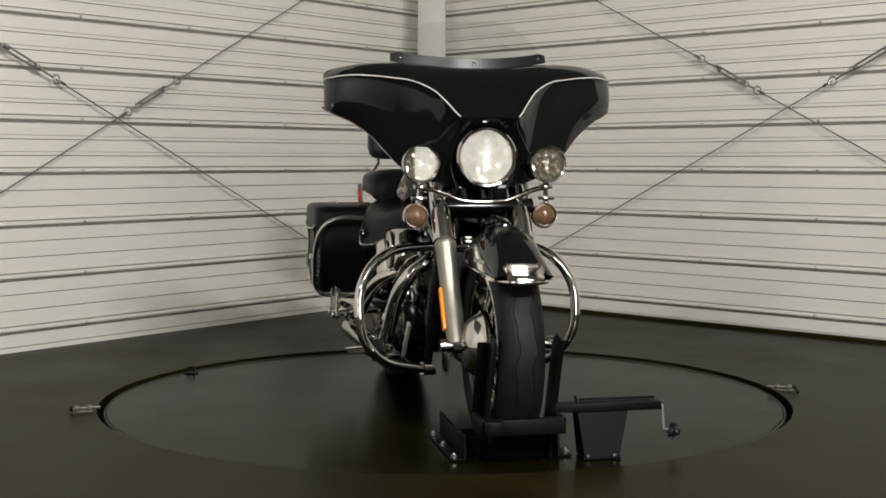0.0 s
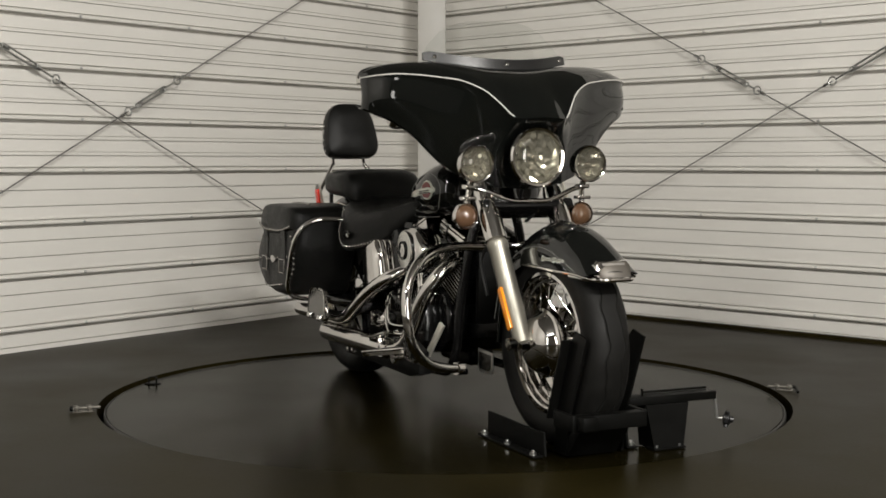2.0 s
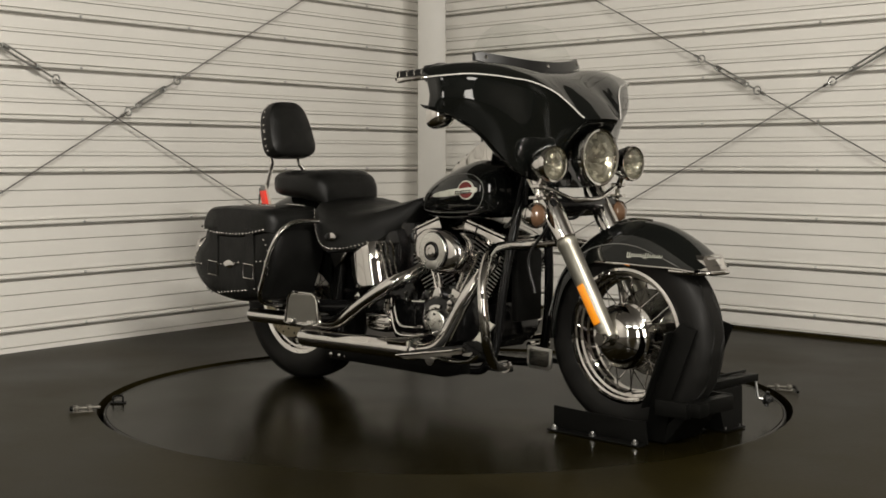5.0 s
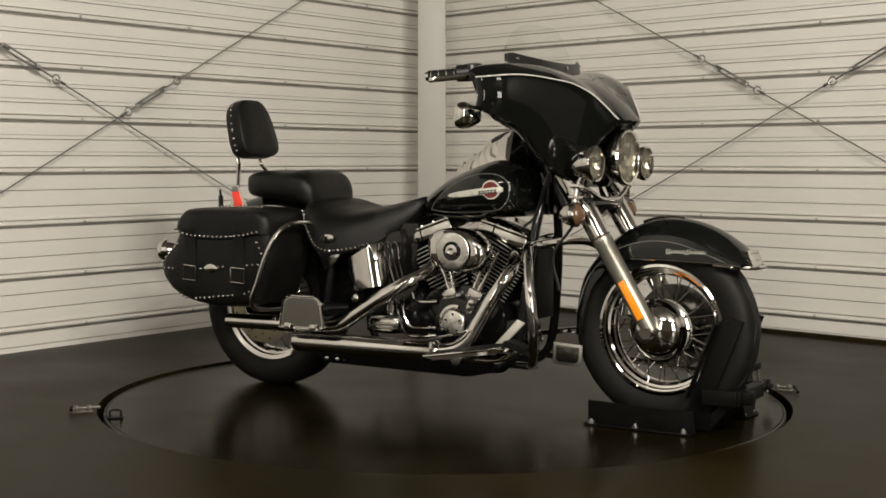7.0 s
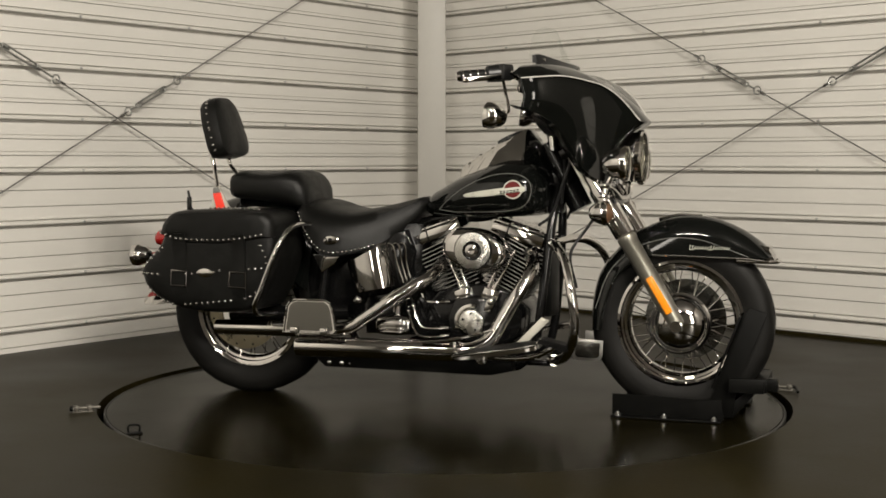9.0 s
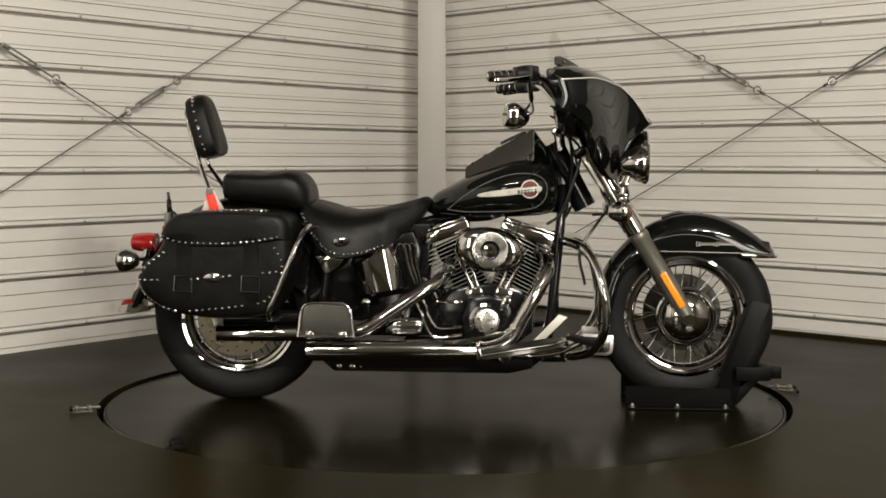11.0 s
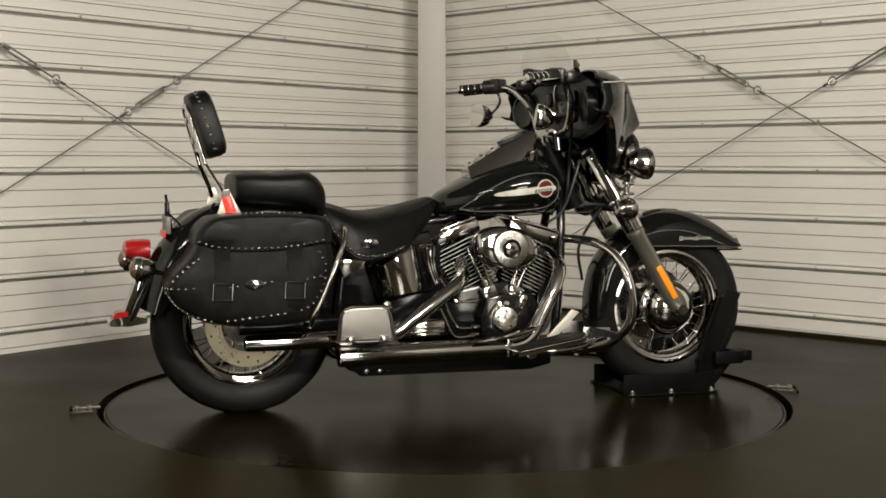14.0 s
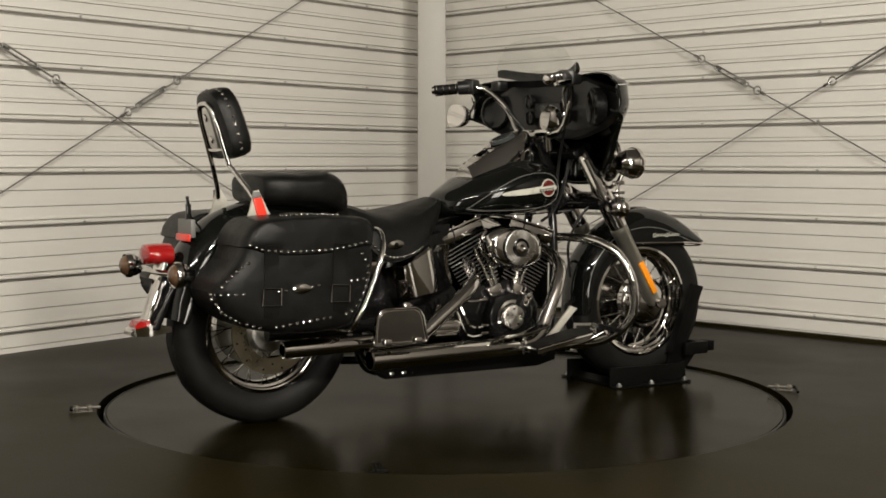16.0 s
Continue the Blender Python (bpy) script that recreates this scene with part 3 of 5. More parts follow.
for s in (-1, 1):
    pts = [crease[mid + s * k] + V(0.003, 0, 0.001) for k in range(8, mid + 1)]
    b = B()
    tube(b, pts, 0.0022, 6, 1, smooth=False)
    part("pinstripe", b, SILVERPAINT, fairing, "thin silver pinstripe")
# inner fairing with radio, speakers and gauges
b = B()
half = [(0.0, 0.455, 1.204, 0.985), (0.15, 0.450, 1.206, 0.975), (0.25, 0.432, 1.212, 0.985), (0.35, 0.430, 1.180, 1.010), (0.44, 0.432, 1.155, 1.048), (0.474, 0.432, 1.138, 1.075)]
full = [(-y, x, z1, z0) for y, x, z1, z0 in half[:0:-1]] + half
rows = []
for y, x, z1, z0 in full:
    rows.append([V(x, y, z1), V(x + 0.03, y, z1 - 0.025), V(x + 0.035, y, z0 + 0.03), V(x + 0.01, y, z0), V(x + 0.045, y, z0 - 0.004), V(x + 0.04, y, z1 - 0.004)])
skin(b, rows)
inner = part("inner_fairing", b, PLASTIC, bike, "black plastic inner fairing with radio")
b = B()
box(b, (0.458, -0.085, 1.06), (0.490, 0.085, 1.115), 0.006)
part("radio", b, PLASTIC, inner)
b = B()
box(b, (0.4555, -0.055, 1.073), (0.460, 0.045, 1.103), 0.002)
part("radio_display", b, SCREENMAT, inner, "dim grey radio display")
for s in (-1, 1):
    b = B()
    c = V(0.436, s * 0.335, 1.088)
    lathe(b, c, (-1, -s * 0.35, 0), [(-0.03, 0.070), (0.008, 0.070), (0.012, 0.062), (0.006, 0.05), (0.001, 0.01)], 32)
    part("speaker", b, DARK, inner, "round black speaker grille")
    for k in (0, 1):
        b = B()
        lathe(b, (0.462, s * (0.125 + 0.0), 1.06 + 0.065 * k), (-1, 0, 0), [(-0.01, 0.028), (0.006, 0.028), (0.008, 0.024), (0.005, 0.001)], 24)
        part("gauge", b, DARK, inner, "small dark gauge")
# windshield with its base strip
b = B()
outer, inn = [], []
for side, dst in ((0.0, outer), (0.004, inn)):
    for i in range(17):
        u = -1 + i / 8
        y = 0.262 * u
        back = 0.085 * u * u
        top = 0.145 * (1 - abs(u) ** 3.2) + 0.008
        col = []
        for k in range(6):
            t = k / 5
            col.append(V(0.482 - back - 0.055 * t * top / 0.12 - side, y, 1.212 + 0.030 * u * u + top * t))
        dst.append(col)
rings = [o + i_[::-1] for o, i_ in zip(outer, inn)]
skin(b, rings)
ws = part("windshield", b, SHIELD, bike, "low clear windshield")
ws.visible_shadow = False
b = B()
rings = []
for i in range(25):
    u = -1 + i / 12
    y = 0.268 * u
    x = 0.494 - 0.085 * u * u
    z = 1.208 + 0.030 * u * u
    e = 0.6 if abs(u) > 0.98 else 1
    rings.append([V(x + 0.012, y, z - 0.012), V(x + 0.004, y, z + 0.022 * e), V(x - 0.006, y, z + 0.024 * e), V(x - 0.006, y, z - 0.012)])
skin(b, rings)
strip = part("windshield_strip", b, PLASTIC, bike, "black plastic strip at the windshield foot")
for u in (-0.88, 0, 0.88):
    b = B()
    lathe(b, (0.502 - 0.085 * u * u, 0.268 * u, 1.214 + 0.030 * u * u), (1, 0, 0.3), [(-0.004, 0.006), (0.003, 0.006), (0.005, 0.003)], 12)
    part("screw", b, CHROME, strip)


# ---- bars, grips, mirrors ----
b = B()
tube(b, [(0.205, -0.388, 1.178), (0.30, -0.338, 1.186), (0.365, -0.285, 1.172), (0.415, -0.215, 1.10), (0.425, -0.16, 1.02), (0.42, -0.10, 0.992), (0.42, 0, 0.990), (0.42, 0.10, 0.992), (0.425, 0.16, 1.02), (0.415, 0.215, 1.10), (0.365, 0.285, 1.172), (0.30, 0.338, 1.186), (0.205, 0.388, 1.178)], 0.0125, 12)
hb = part("handlebar", b, CHROME, bike, "chrome handlebar")
b = B()
for s in (-1, 1):
    rod(b, (0.43, s * 0.055, 0.93), (0.42, s * 0.055, 1.005), 0.018, 0.02, 16)
box(b, (0.395, -0.085, 0.985), (0.445, 0.085, 1.012), 0.008)
part("bar_riser", b, CHROME, hb)
for s in (-1, 1):
    a, c = V(0.182, s * 0.402, 1.176), V(0.268, s * 0.355, 1.184)
    d = (c - a).normalized()
    b = B()
    lathe(b, a, d, [(0.0, 0.012), (0.002, 0.0185), (0.10, 0.0185), (0.104, 0.021), (0.108, 0.013)], 18)
    grip = part("grip", b, RUBBER, hb, "black rubber grip with chrome bands")
    for k in range(4):
        q = B()
        torus(q, a + d * (0.012 + 0.026 * k), d, 0.0185, 0.0028, 20, 8)
        part("band", q, CHROME, grip)
    q = B()
    lathe(q, a, d, [(-0.010, 0.006), (-0.008, 0.014), (0.001, 0.0185)], 18)
    part("end_cap", q, CHROME, grip)
    b = B()
    lathe(b, c, d, [(-0.004, 0.020), (0.0, 0.028), (0.05, 0.030), (0.055, 0.018)], 18)
    box(b, (-0.026, -0.03, -0.026), (0.026, 0.03, 0.03), 0.010, Matrix.Translation(c + d * 0.055) @ pose(0, 0, 0, 0, 0, -s * 60))
    ctl = part("switch_housing", b, PLASTIC, hb, "black switch housing")
    b = B()
    tube(b, [c + d * 0.06 + V(0.03, 0, 0.0), c + V(0.045, s * 0.004, -0.008), a + V(0.045, s * 0.012, -0.012), a + V(0.02, s * 0.02, -0.014)], 0.006, 8, flat=1.6)
    part("lever", b, CHROME if s < 0 else DARK, hb, "hand lever")
    b = B()
    box(b, (0.375, s * 0.25 - 0.03, 1.172), (0.425, s * 0.25 + 0.03, 1.212), 0.010)
    part("fluid_reservoir", b, PLASTIC, hb, "black fluid reservoir")
    # mirror under the bar
    mc = V(0.228, 0.282, 1.068) if s > 0 else V(0.268, -0.285, 1.046)
    b = B()
    tube(b, [c + d * 0.05 + V(0.005, 0, -0.02), V(0.318, s * 0.305, 1.125), mc + V(0.06, s * 0.013, 0.017), mc + V(0.034, s * 0.008, 0.008), mc + V(0.012, 0, 0.004)], 0.0055, 8)
    part("mirror_stem", b, CHROME, hb)
    mm = Matrix.Translation(mc) @ pose(0, 0, 0, 0, 8, s * 14)
    out = []
    for k in range(28):
        th = 2 * math.pi * k / 28
        cy, cz = math.cos(th), math.sin(th)
        yv = 0.052 * math.copysign(abs(cy) ** 0.75, cy)
        zv = 0.045 * math.copysign(abs(cz) ** 0.8, cz) * (1.0 + 0.18 * cy * s)
        out.append((yv, zv))
    q = B()
    skin(q, [[mm @ V(x, y * f, z * f) for y, z in out] for x, f in ((-0.012, 0.96), (-0.012, 1.0), (0.004, 1.02), (0.024, 0.86), (0.042, 0.55), (0.050, 0.25), (0.052, 0.02))])
    mir = part("mirror", q, CHROME, hb, "teardrop chrome mirror")
    q = B()
    skin(q, [[mm @ V(x, y * 0.93, z * 0.93) for y, z in out] for x in (-0.0135, -0.0125)])
    part("mirror_glass", q, CHROME, mir)
for k, pts in enumerate(([(0.43, -0.05, 1.0), (0.50, -0.09, 0.93), (0.47, -0.10, 0.80), (0.43, -0.09, 0.70), (0.38, -0.08, 0.66)], [(0.36, -0.28, 1.16), (0.44, -0.16, 1.05), (0.47, -0.07, 0.90), (0.46, -0.06, 0.74)],
                         [(0.40, 0.2, 1.1), (0.47, 0.1, 0.95), (0.50, 0.06, 0.80), (0.45, 0.07, 0.68)], [(0.62, -0.10, 0.74), (0.56, -0.07, 0.66), (0.50, -0.09, 0.56), (0.52, -0.08, 0.44)], [(0.66, 0.05, 0.75), (0.61, 0.03, 0.70), (0.55, 0.05, 0.69)])):
    b = B()
    tube(b, pts, 0.0055, 8)
    part("control_cable", b, PLASTIC, bike)


# ---- tank ----
def loft(bm, stations, n=28, power=2.4, sub=5):
    """stations: x, lower z, upper z, half width, height of the widest level. A closed soft body along x."""
    P = spline([V(s[0], s[1], s[2]) for s in stations], sub)
    Q = spline([V(s[3], s[4], 0) for s in stations], sub)
    rings = []
    for p, q in zip(P, Q):
        x, z0, z1, w, zm = p.x, p.y, p.z, max(q.x, 0.004), q.y
        ring = []
        for k in range(n):
            a = 2 * math.pi * k / n
            c, s = math.cos(a), math.sin(a)
            y = w * math.copysign(abs(c) ** (2 / power), c)
            h = (z1 - zm) if s >= 0 else (zm - z0)
            ring.append(V(x, y, zm + h * math.copysign(abs(s) ** (2 / power), s)))
        rings.append(ring)
    skin(bm, rings)
    return bm


TANK = [(-0.062, 0.700, 0.722, 0.030, 0.71), (-0.035, 0.690, 0.768, 0.080, 0.72), (0.02, 0.686, 0.800, 0.130, 0.735), (0.09, 0.685, 0.836, 0.172, 0.755), (0.18, 0.685, 0.870, 0.202, 0.775),
        (0.27, 0.687, 0.898, 0.215, 0.785), (0.34, 0.690, 0.898, 0.210, 0.790), (0.39, 0.698, 0.880, 0.180, 0.790), (0.418, 0.725, 0.850, 0.115, 0.788), (0.424, 0.76, 0.82, 0.05, 0.788)]
TANK_P = spline([V(q[0], q[1], q[2]) for q in TANK], 5)
TANK_Q = spline([V(q[3], q[4], 0) for q in TANK], 5)
b = B()
loft(b, TANK, 40, 2.5)
tank = part("fuel_tank", b, BLACK, bike, "gloss black teardrop fuel tank")
# chrome console with the speedometer housing
b = B()
P = [(0.080, 0.825, 0.868, 0.046), (0.13, 0.84, 0.898, 0.054), (0.20, 0.85, 0.940, 0.062), (0.27, 0.86, 0.976, 0.070), (0.318, 0.865, 1.002, 0.074), (0.330, 0.865, 1.005, 0.072)]
rings = []
for x, z0, z1, w in P:
    rings.append([V(x, -w * 1.5, z0), V(x, -w, z1 - 0.018), V(x, -w * 0.72, z1), V(x, w * 0.72, z1), V(x, w, z1 - 0.018), V(x, w * 1.5, z0)])
skin(b, rings)
bmesh.ops.bevel(b, geom=[e for e in b.edges if abs(e.verts[0].co.x - e.verts[1].co.x) > 0.01], offset=0.006, segments=2, affect="EDGES")
con = part("tank_console", b, CHROME, tank, "chrome tank console")
b = B()
skin(b, [[V(0.331, -0.106, 0.865), V(0.331, -0.074, 0.986), V(0.331, -0.053, 1.004), V(0.331, 0.053, 1.004), V(0.331, 0.074, 0.986), V(0.331, 0.106, 0.865)],
         [V(0.372, -0.085, 0.865), V(0.372, -0.066, 0.935), V(0.372, -0.05, 0.950), V(0.372, 0.05, 0.950), V(0.372, 0.066, 0.935), V(0.372, 0.085, 0.865)],
         [V(0.405, -0.04, 0.87), V(0.405, -0.04, 0.885), V(0.405, -0.03, 0.893), V(0.405, 0.03, 0.893), V(0.405, 0.04, 0.885), V(0.405, 0.04, 0.87)]])
part("console_cowl", b, BLACK, tank)
b = B()
lathe(b, (0.255, 0, 0.974), (-0.45, 0, 1), [(-0.004, 0.052), (0.006, 0.052), (0.008, 0.046), (0.004, 0.001)], 32)
part("speedometer", b, SCREENMAT, tank, "round speedometer dial")
for x, z in ((0.105, 0.885), (0.150, 0.914), (0.195, 0.939)):
    for s in (-1, 1):
        b = B()
        lathe(b, (x, s * 0.036, z), (-0.5, 0, 1), [(-0.01, 0.006), (0.000, 0.006), (0.0015, 0.004), (0.002, 0.001)], 12)
        part("console_screw", b, CHROME, con)


def tank_half(x, z=None):
    """Half width of the tank at x, at its widest or at the height z."""
    k = min(range(len(TANK_P) - 1), key=lambda i: abs(TANK_P[i].x - x))
    k = k if TANK_P[k].x <= x or k == 0 else k - 1
    u = (x - TANK_P[k].x) / (TANK_P[k + 1].x - TANK_P[k].x)
    p, q = TANK_P[k].lerp(TANK_P[k + 1], u), TANK_Q[k].lerp(TANK_Q[k + 1], u)
    if z is None:
        return q.x
    h = p.z - q.y if z >= q.y else q.y - p.y
    return q.x * max(0.0, 1 - min(1.0, abs(z - q.y) / h) ** 2.5) ** 0.4


def on_tank(s, outline, lift):
    """A thin plate that follows the tank's flank."""
    b = B()
    lo = [b.verts.new((x, s * (tank_half(x, z) + lift - 0.010), z)) for x, z in outline]
    hi = [b.verts.new((x, s * (tank_half(x, z) + lift), z)) for x, z in outline]
    n = len(lo)
    b.faces.new(hi)
    for i in range(n):
        b.faces.new((lo[i], hi[i], hi[(i + 1) % n], lo[(i + 1) % n]))
    return b


def tank_strip(s, rows, lift):
    """A raised band on the tank's flank; rows: x, lower and upper height."""
    b = B()
    grid = []
    for x, z0, z1 in rows:
        zs = [z0 + (z1 - z0) * k / 4 for k in range(5)]
        grid.append([V(x, s * (tank_half(x, z) + lift), z) for z in zs] + [V(x, s * (tank_half(x, z) - 0.004), z) for z in zs[::-1]])
    skin(b, grid)
    return b


circ = lambda cx, cz, r, n=28: [(cx + r * math.cos(2 * math.pi * k / n), cz + r * math.sin(2 * math.pi * k / n)) for k in range(n)]
for s in (-1, 1):
    wing = [(0.130, 0.766, 0.768), (0.140, 0.763, 0.774), (0.16, 0.7625, 0.779), (0.19, 0.764, 0.784), (0.22, 0.766, 0.788), (0.25, 0.769, 0.792), (0.28, 0.7725, 0.796), (0.31, 0.776, 0.800), (0.335, 0.7785, 0.803), (0.352, 0.781, 0.803), (0.362, 0.786, 0.798)]
    em = part("tank_emblem", tank_strip(s, wing, 0.0025), WHITE, tank, "cream winged emblem")
    part("roundel_ring", on_tank(s, circ(0.320, 0.791, 0.0330), 0.0045), WHITE, em)
    part("roundel", on_tank(s, circ(0.320, 0.791, 0.0285), 0.0055), EMBRED, em, "dark red roundel")
    part("emblem_wing", tank_strip(s, [(x, z0 + 0.003, z1 - 0.003) for x, z0, z1 in wing[5:]], 0.0068), WHITE, em)
    for z0 in (0.7875, 0.7812):
        for k in range(6):
            x0 = 0.276 + 0.0118 * k
            zz = z0 + 0.10 * (x0 - 0.31)
            part("letter_bar", on_tank(s, [(x0, zz - 0.0018), (x0, zz + 0.0018), (x0 + 0.008, zz + 0.0026), (x0 + 0.008, zz - 0.0010)], 0.0085), DARK, em)
    for z0 in (0.779, 0.7705):
        part("feather_line", on_tank(s, [(0.165, z0 - 0.006), (0.165, z0 - 0.005), (0.258, z0 + 0.005), (0.258, z0 + 0.004)], 0.0036), GREYPART, em)
    b = B()
    tube(b, [(-0.01, s * 0.095, 0.700), (0.10, s * 0.165, 0.694), (0.25, s * 0.198, 0.694), (0.36, s * 0.18, 0.70)], 0.0025, 6)
    part("tank_seam", b, BLACK, tank)
    # thin teardrop stripe round the emblem
    b = B()
    drop = [(0.02, 0.715), (0.07, 0.755), (0.13, 0.795), (0.20, 0.828), (0.27, 0.845), (0.335, 0.843), (0.372, 0.820), (0.380, 0.785), (0.368, 0.748), (0.33, 0.722), (0.26, 0.712), (0.16, 0.708), (0.08, 0.708), (0.02, 0.715)]
    tube(b, [(q.x, s * (tank_half(q.x, q.z) + 0.0006), q.z) for q in spline([V(x, 0, z) for x, z in drop], 6)], 0.0012, 6, 1, smooth=False)
    part("pinstripe", b, STRIPE, tank, "thin grey pinstripe")


# ---- seats and backrest ----
def stud(b, c, n, r=0.0055):
    lathe(b, c, n, [(-0.002, r), (0.0006, r), (0.0026, r * 0.7), (0.0034, 0.0006)], 8)


def stud_row(name_parent, pts, n, gap, surface=None, r=0.0055):
    """Chrome nail heads along a path; surface gives the lateral place for an x and a z."""
    path = [V(*q) for q in pts]
    fine = spline(path, 12) if len(path) > 2 else [path[0].lerp(path[1], k / 40) for k in range(41)]
    left = 0.0
    last = None
    for a, c in zip(fine, fine[1:]):
        d = (c - a).length
        while left <= d and d > 1e-6:
            q = a.lerp(c, left / d)
            b = B()
            stud(b, q, n, r)
            part("stud", b, CHROME, name_parent)
            left += gap
        left -= d


SEAT = [(-0.045, 0.738, 0.748, 0.050), (-0.07, 0.700, 0.757, 0.085), (-0.12, 0.640, 0.744, 0.130), (-0.20, 0.578, 0.725, 0.190), (-0.30, 0.548, 0.708, 0.245), (-0.38, 0.545, 0.716, 0.266), (-0.44, 0.590, 0.735, 0.255),
        (-0.49, 0.665, 0.745, 0.225), (-0.515, 0.700, 0.728, 0.180)]
P = spline([V(a, c, d) for a, c, d, e in SEAT], 5)
Q = spline([V(e, 0, 0) for a, c, d, e in SEAT], 5)
b = B()
rings = []
for p, q in zip(P, Q):
    x, z0, z1, w = p.x, p.y, p.z, q.x
    half = [(w * 0.96, z0), (w, z0 + 0.006), (w * 0.985, z0 + (z1 - z0) * 0.35), (w * 0.93, z0 + (z1 - z0) * 0.62), (w * 0.84, z0 + (z1 - z0) * 0.82), (w * 0.70, z1 - 0.014), (w * 0.50, z1 - 0.003), (w * 0.25, z1 + 0.001)]
    rings.append([V(x, -y, z) for y, z in half] + [V(x, 0, z1)] + [V(x, y, z) for y, z in half[::-1]])
skin(b, rings)
seat = part("rider_seat", b, LEATHER, bike, "black leather rider seat with studded skirt")
for s in (-1, 1):
    stud_row(seat, [(-0.497, s * 0.219, 0.700), (-0.470, s * 0.241, 0.650), (-0.435, s * 0.260, 0.608), (-0.405, s * 0.266, 0.576), (-0.36, s * 0.267, 0.560), (-0.30, s * 0.248, 0.562), (-0.245, s * 0.221, 0.574), (-0.21, s * 0.201, 0.587)], (0, s, 0), 0.0165)
    b = B()
    m = Matrix.Translation((-0.349, s * 0.262, 0.604)) @ pose(0, 0, 0, 0, -6, 0)
    out = [m @ V(0.033 * math.cos(2 * math.pi * k / 24), 0, 0.0165 * math.sin(2 * math.pi * k / 24)) for k in range(24)]
    mid_ = m @ V(0, 0, 0)
    skin(b, [out, [mid_.lerp(q, 0.95) + V(0, s * 0.005, 0) for q in out], [mid_.lerp(q, 0.4) + V(0, s * 0.009, 0) for q in out]])
    con_ = part("concho", b, CHROME, seat, "oval chrome concho")
    b = B()
    lathe(b, mid_ + V(0, s * 0.008, 0), (0, s, 0), [(0, 0.0085), (0.002, 0.0085), (0.003, 0.002)], 14)
    part("concho_centre", b, DARK, con_)
# the ridge between rider's dish and the rear of the seat
b = B()
loft(b, [(-0.806, 0.762, 0.828, 0.110, 0.80), (-0.795, 0.748, 0.846, 0.145, 0.80), (-0.74, 0.742, 0.853, 0.168, 0.80), (-0.66, 0.738, 0.850, 0.174, 0.80), (-0.60, 0.732, 0.854, 0.174, 0.80), (-0.56, 0.722, 0.857, 0.170, 0.79),
         (-0.52, 0.708, 0.842, 0.160, 0.775), (-0.492, 0.700, 0.806, 0.138, 0.75), (-0.482, 0.712, 0.765, 0.10, 0.738)], 36, 3.6)
pil = part("pillion_seat", b, LEATHER, bike, "black leather pillion pad")
b = B()
loft(b, [(-0.80, 0.74, 0.775, 0.05, 0.76), (-0.70, 0.735, 0.775, 0.10, 0.765), (-0.58, 0.72, 0.770, 0.12, 0.75), (-0.50, 0.70, 0.74, 0.12, 0.72)], 20, 3)
part("seat_base", b, PLASTIC, pil)

# backrest: a leaning pad
BM = Matrix.Translation((-0.871, 0, 0.905)) @ pose(0, 0, 0, 0, -16.2, 0)
outl = []
for k in range(48):
    a = 2 * math.pi * k / 48
    c, s = math.cos(a), math.sin(a)
    z = 0.113 + 0.118 * math.copysign(abs(s) ** (0.55 if s > 0 else 0.42), s)
    wid = 0.122 - 0.030 * (max(z, 0) / 0.224) ** 2
    outl.append((wid * math.copysign(abs(c) ** (0.5 if s > 0 else 0.36), c), z))
b = B()
skin(b, [[BM @ V(x, y * f, 0.112 + (z - 0.112) * f) for y, z in outl] for x, f in ((-0.028, 0.02), (-0.028, 0.80), (-0.022, 0.95), (-0.008, 1.0), (0.028, 1.0), (0.044, 0.965), (0.053, 0.86), (0.059, 0.45), (0.060, 0.02))])
pad = part("backrest", b, LEATHER, bike, "black leather passenger backrest pad")
for k in range(48):
    y, z = outl[k]
    if z > 0.015 and k % 2 == 0 and abs(y) > 0.012:
        b = B()
        q = BM @ V(0.008, y * 1.0, z)
        nrm = (BM.to_3x3() @ V(0, y, (z - 0.112) * 0.5)).normalized()
        stud(b, q, nrm)
        part("stud", b, CHROME, pad)
for z0 in (0.045, 0.075, 0.105, 0.135):
    for s in (-1, 1):
        b = B()
        wid = 0.122 - 0.030 * (z0 / 0.224) ** 2
        stud(b, BM @ V(0.008, s * wid, z0), BM.to_3x3() @ V(0, s, 0))
        part("stud", b, CHROME, pad)
b = B()
loop = [(-0.034, -0.072, -0.02), (-0.034, -0.066, 0.10), (-0.034, -0.056, 0.165), (-0.034, -0.030, 0.188), (-0.034, 0.0, 0.192), (-0.034, 0.030, 0.188), (-0.034, 0.056, 0.165), (-0.034, 0.066, 0.10), (-0.034, 0.072, -0.02)]
tube(b, [BM @ V(*q) for q in loop], 0.0085, 10)
for s in (-1, 1):
    tube(b, [BM @ V(-0.034, s * 0.072, -0.02), V(-0.858, s * 0.128, 0.800), V(-0.845, s * 0.152, 0.765)], 0.0085, 10, smooth=False)
sis = part("sissy_bar", b, CHROME, bike, "chrome sissy bar frame")
b = B()
skin(b, [[BM @ V(x, y * 0.30 * f, 0.105 + (z - 0.112) * 0.62 * f) for y, z in outl] for x, f in ((-0.029, 1.0), (-0.036, 1.0), (-0.039, 0.9))])
part("backrest_plate", b, BRUSHED, sis, "oval alloy mounting plate")
for zz in (0.07, 0.145):
    b = B()
    lathe(b, BM @ V(-0.038, 0, zz), BM.to_3x3() @ V(-1, 0, 0), [(0, 0.014), (0.006, 0.013), (0.009, 0.005)], 16)
    part("mount_knob", b, CHROME, sis)
b = B()
box(b, (-0.040, -0.065, 0.028), (-0.030, 0.065, 0.040), 0.003, BM)
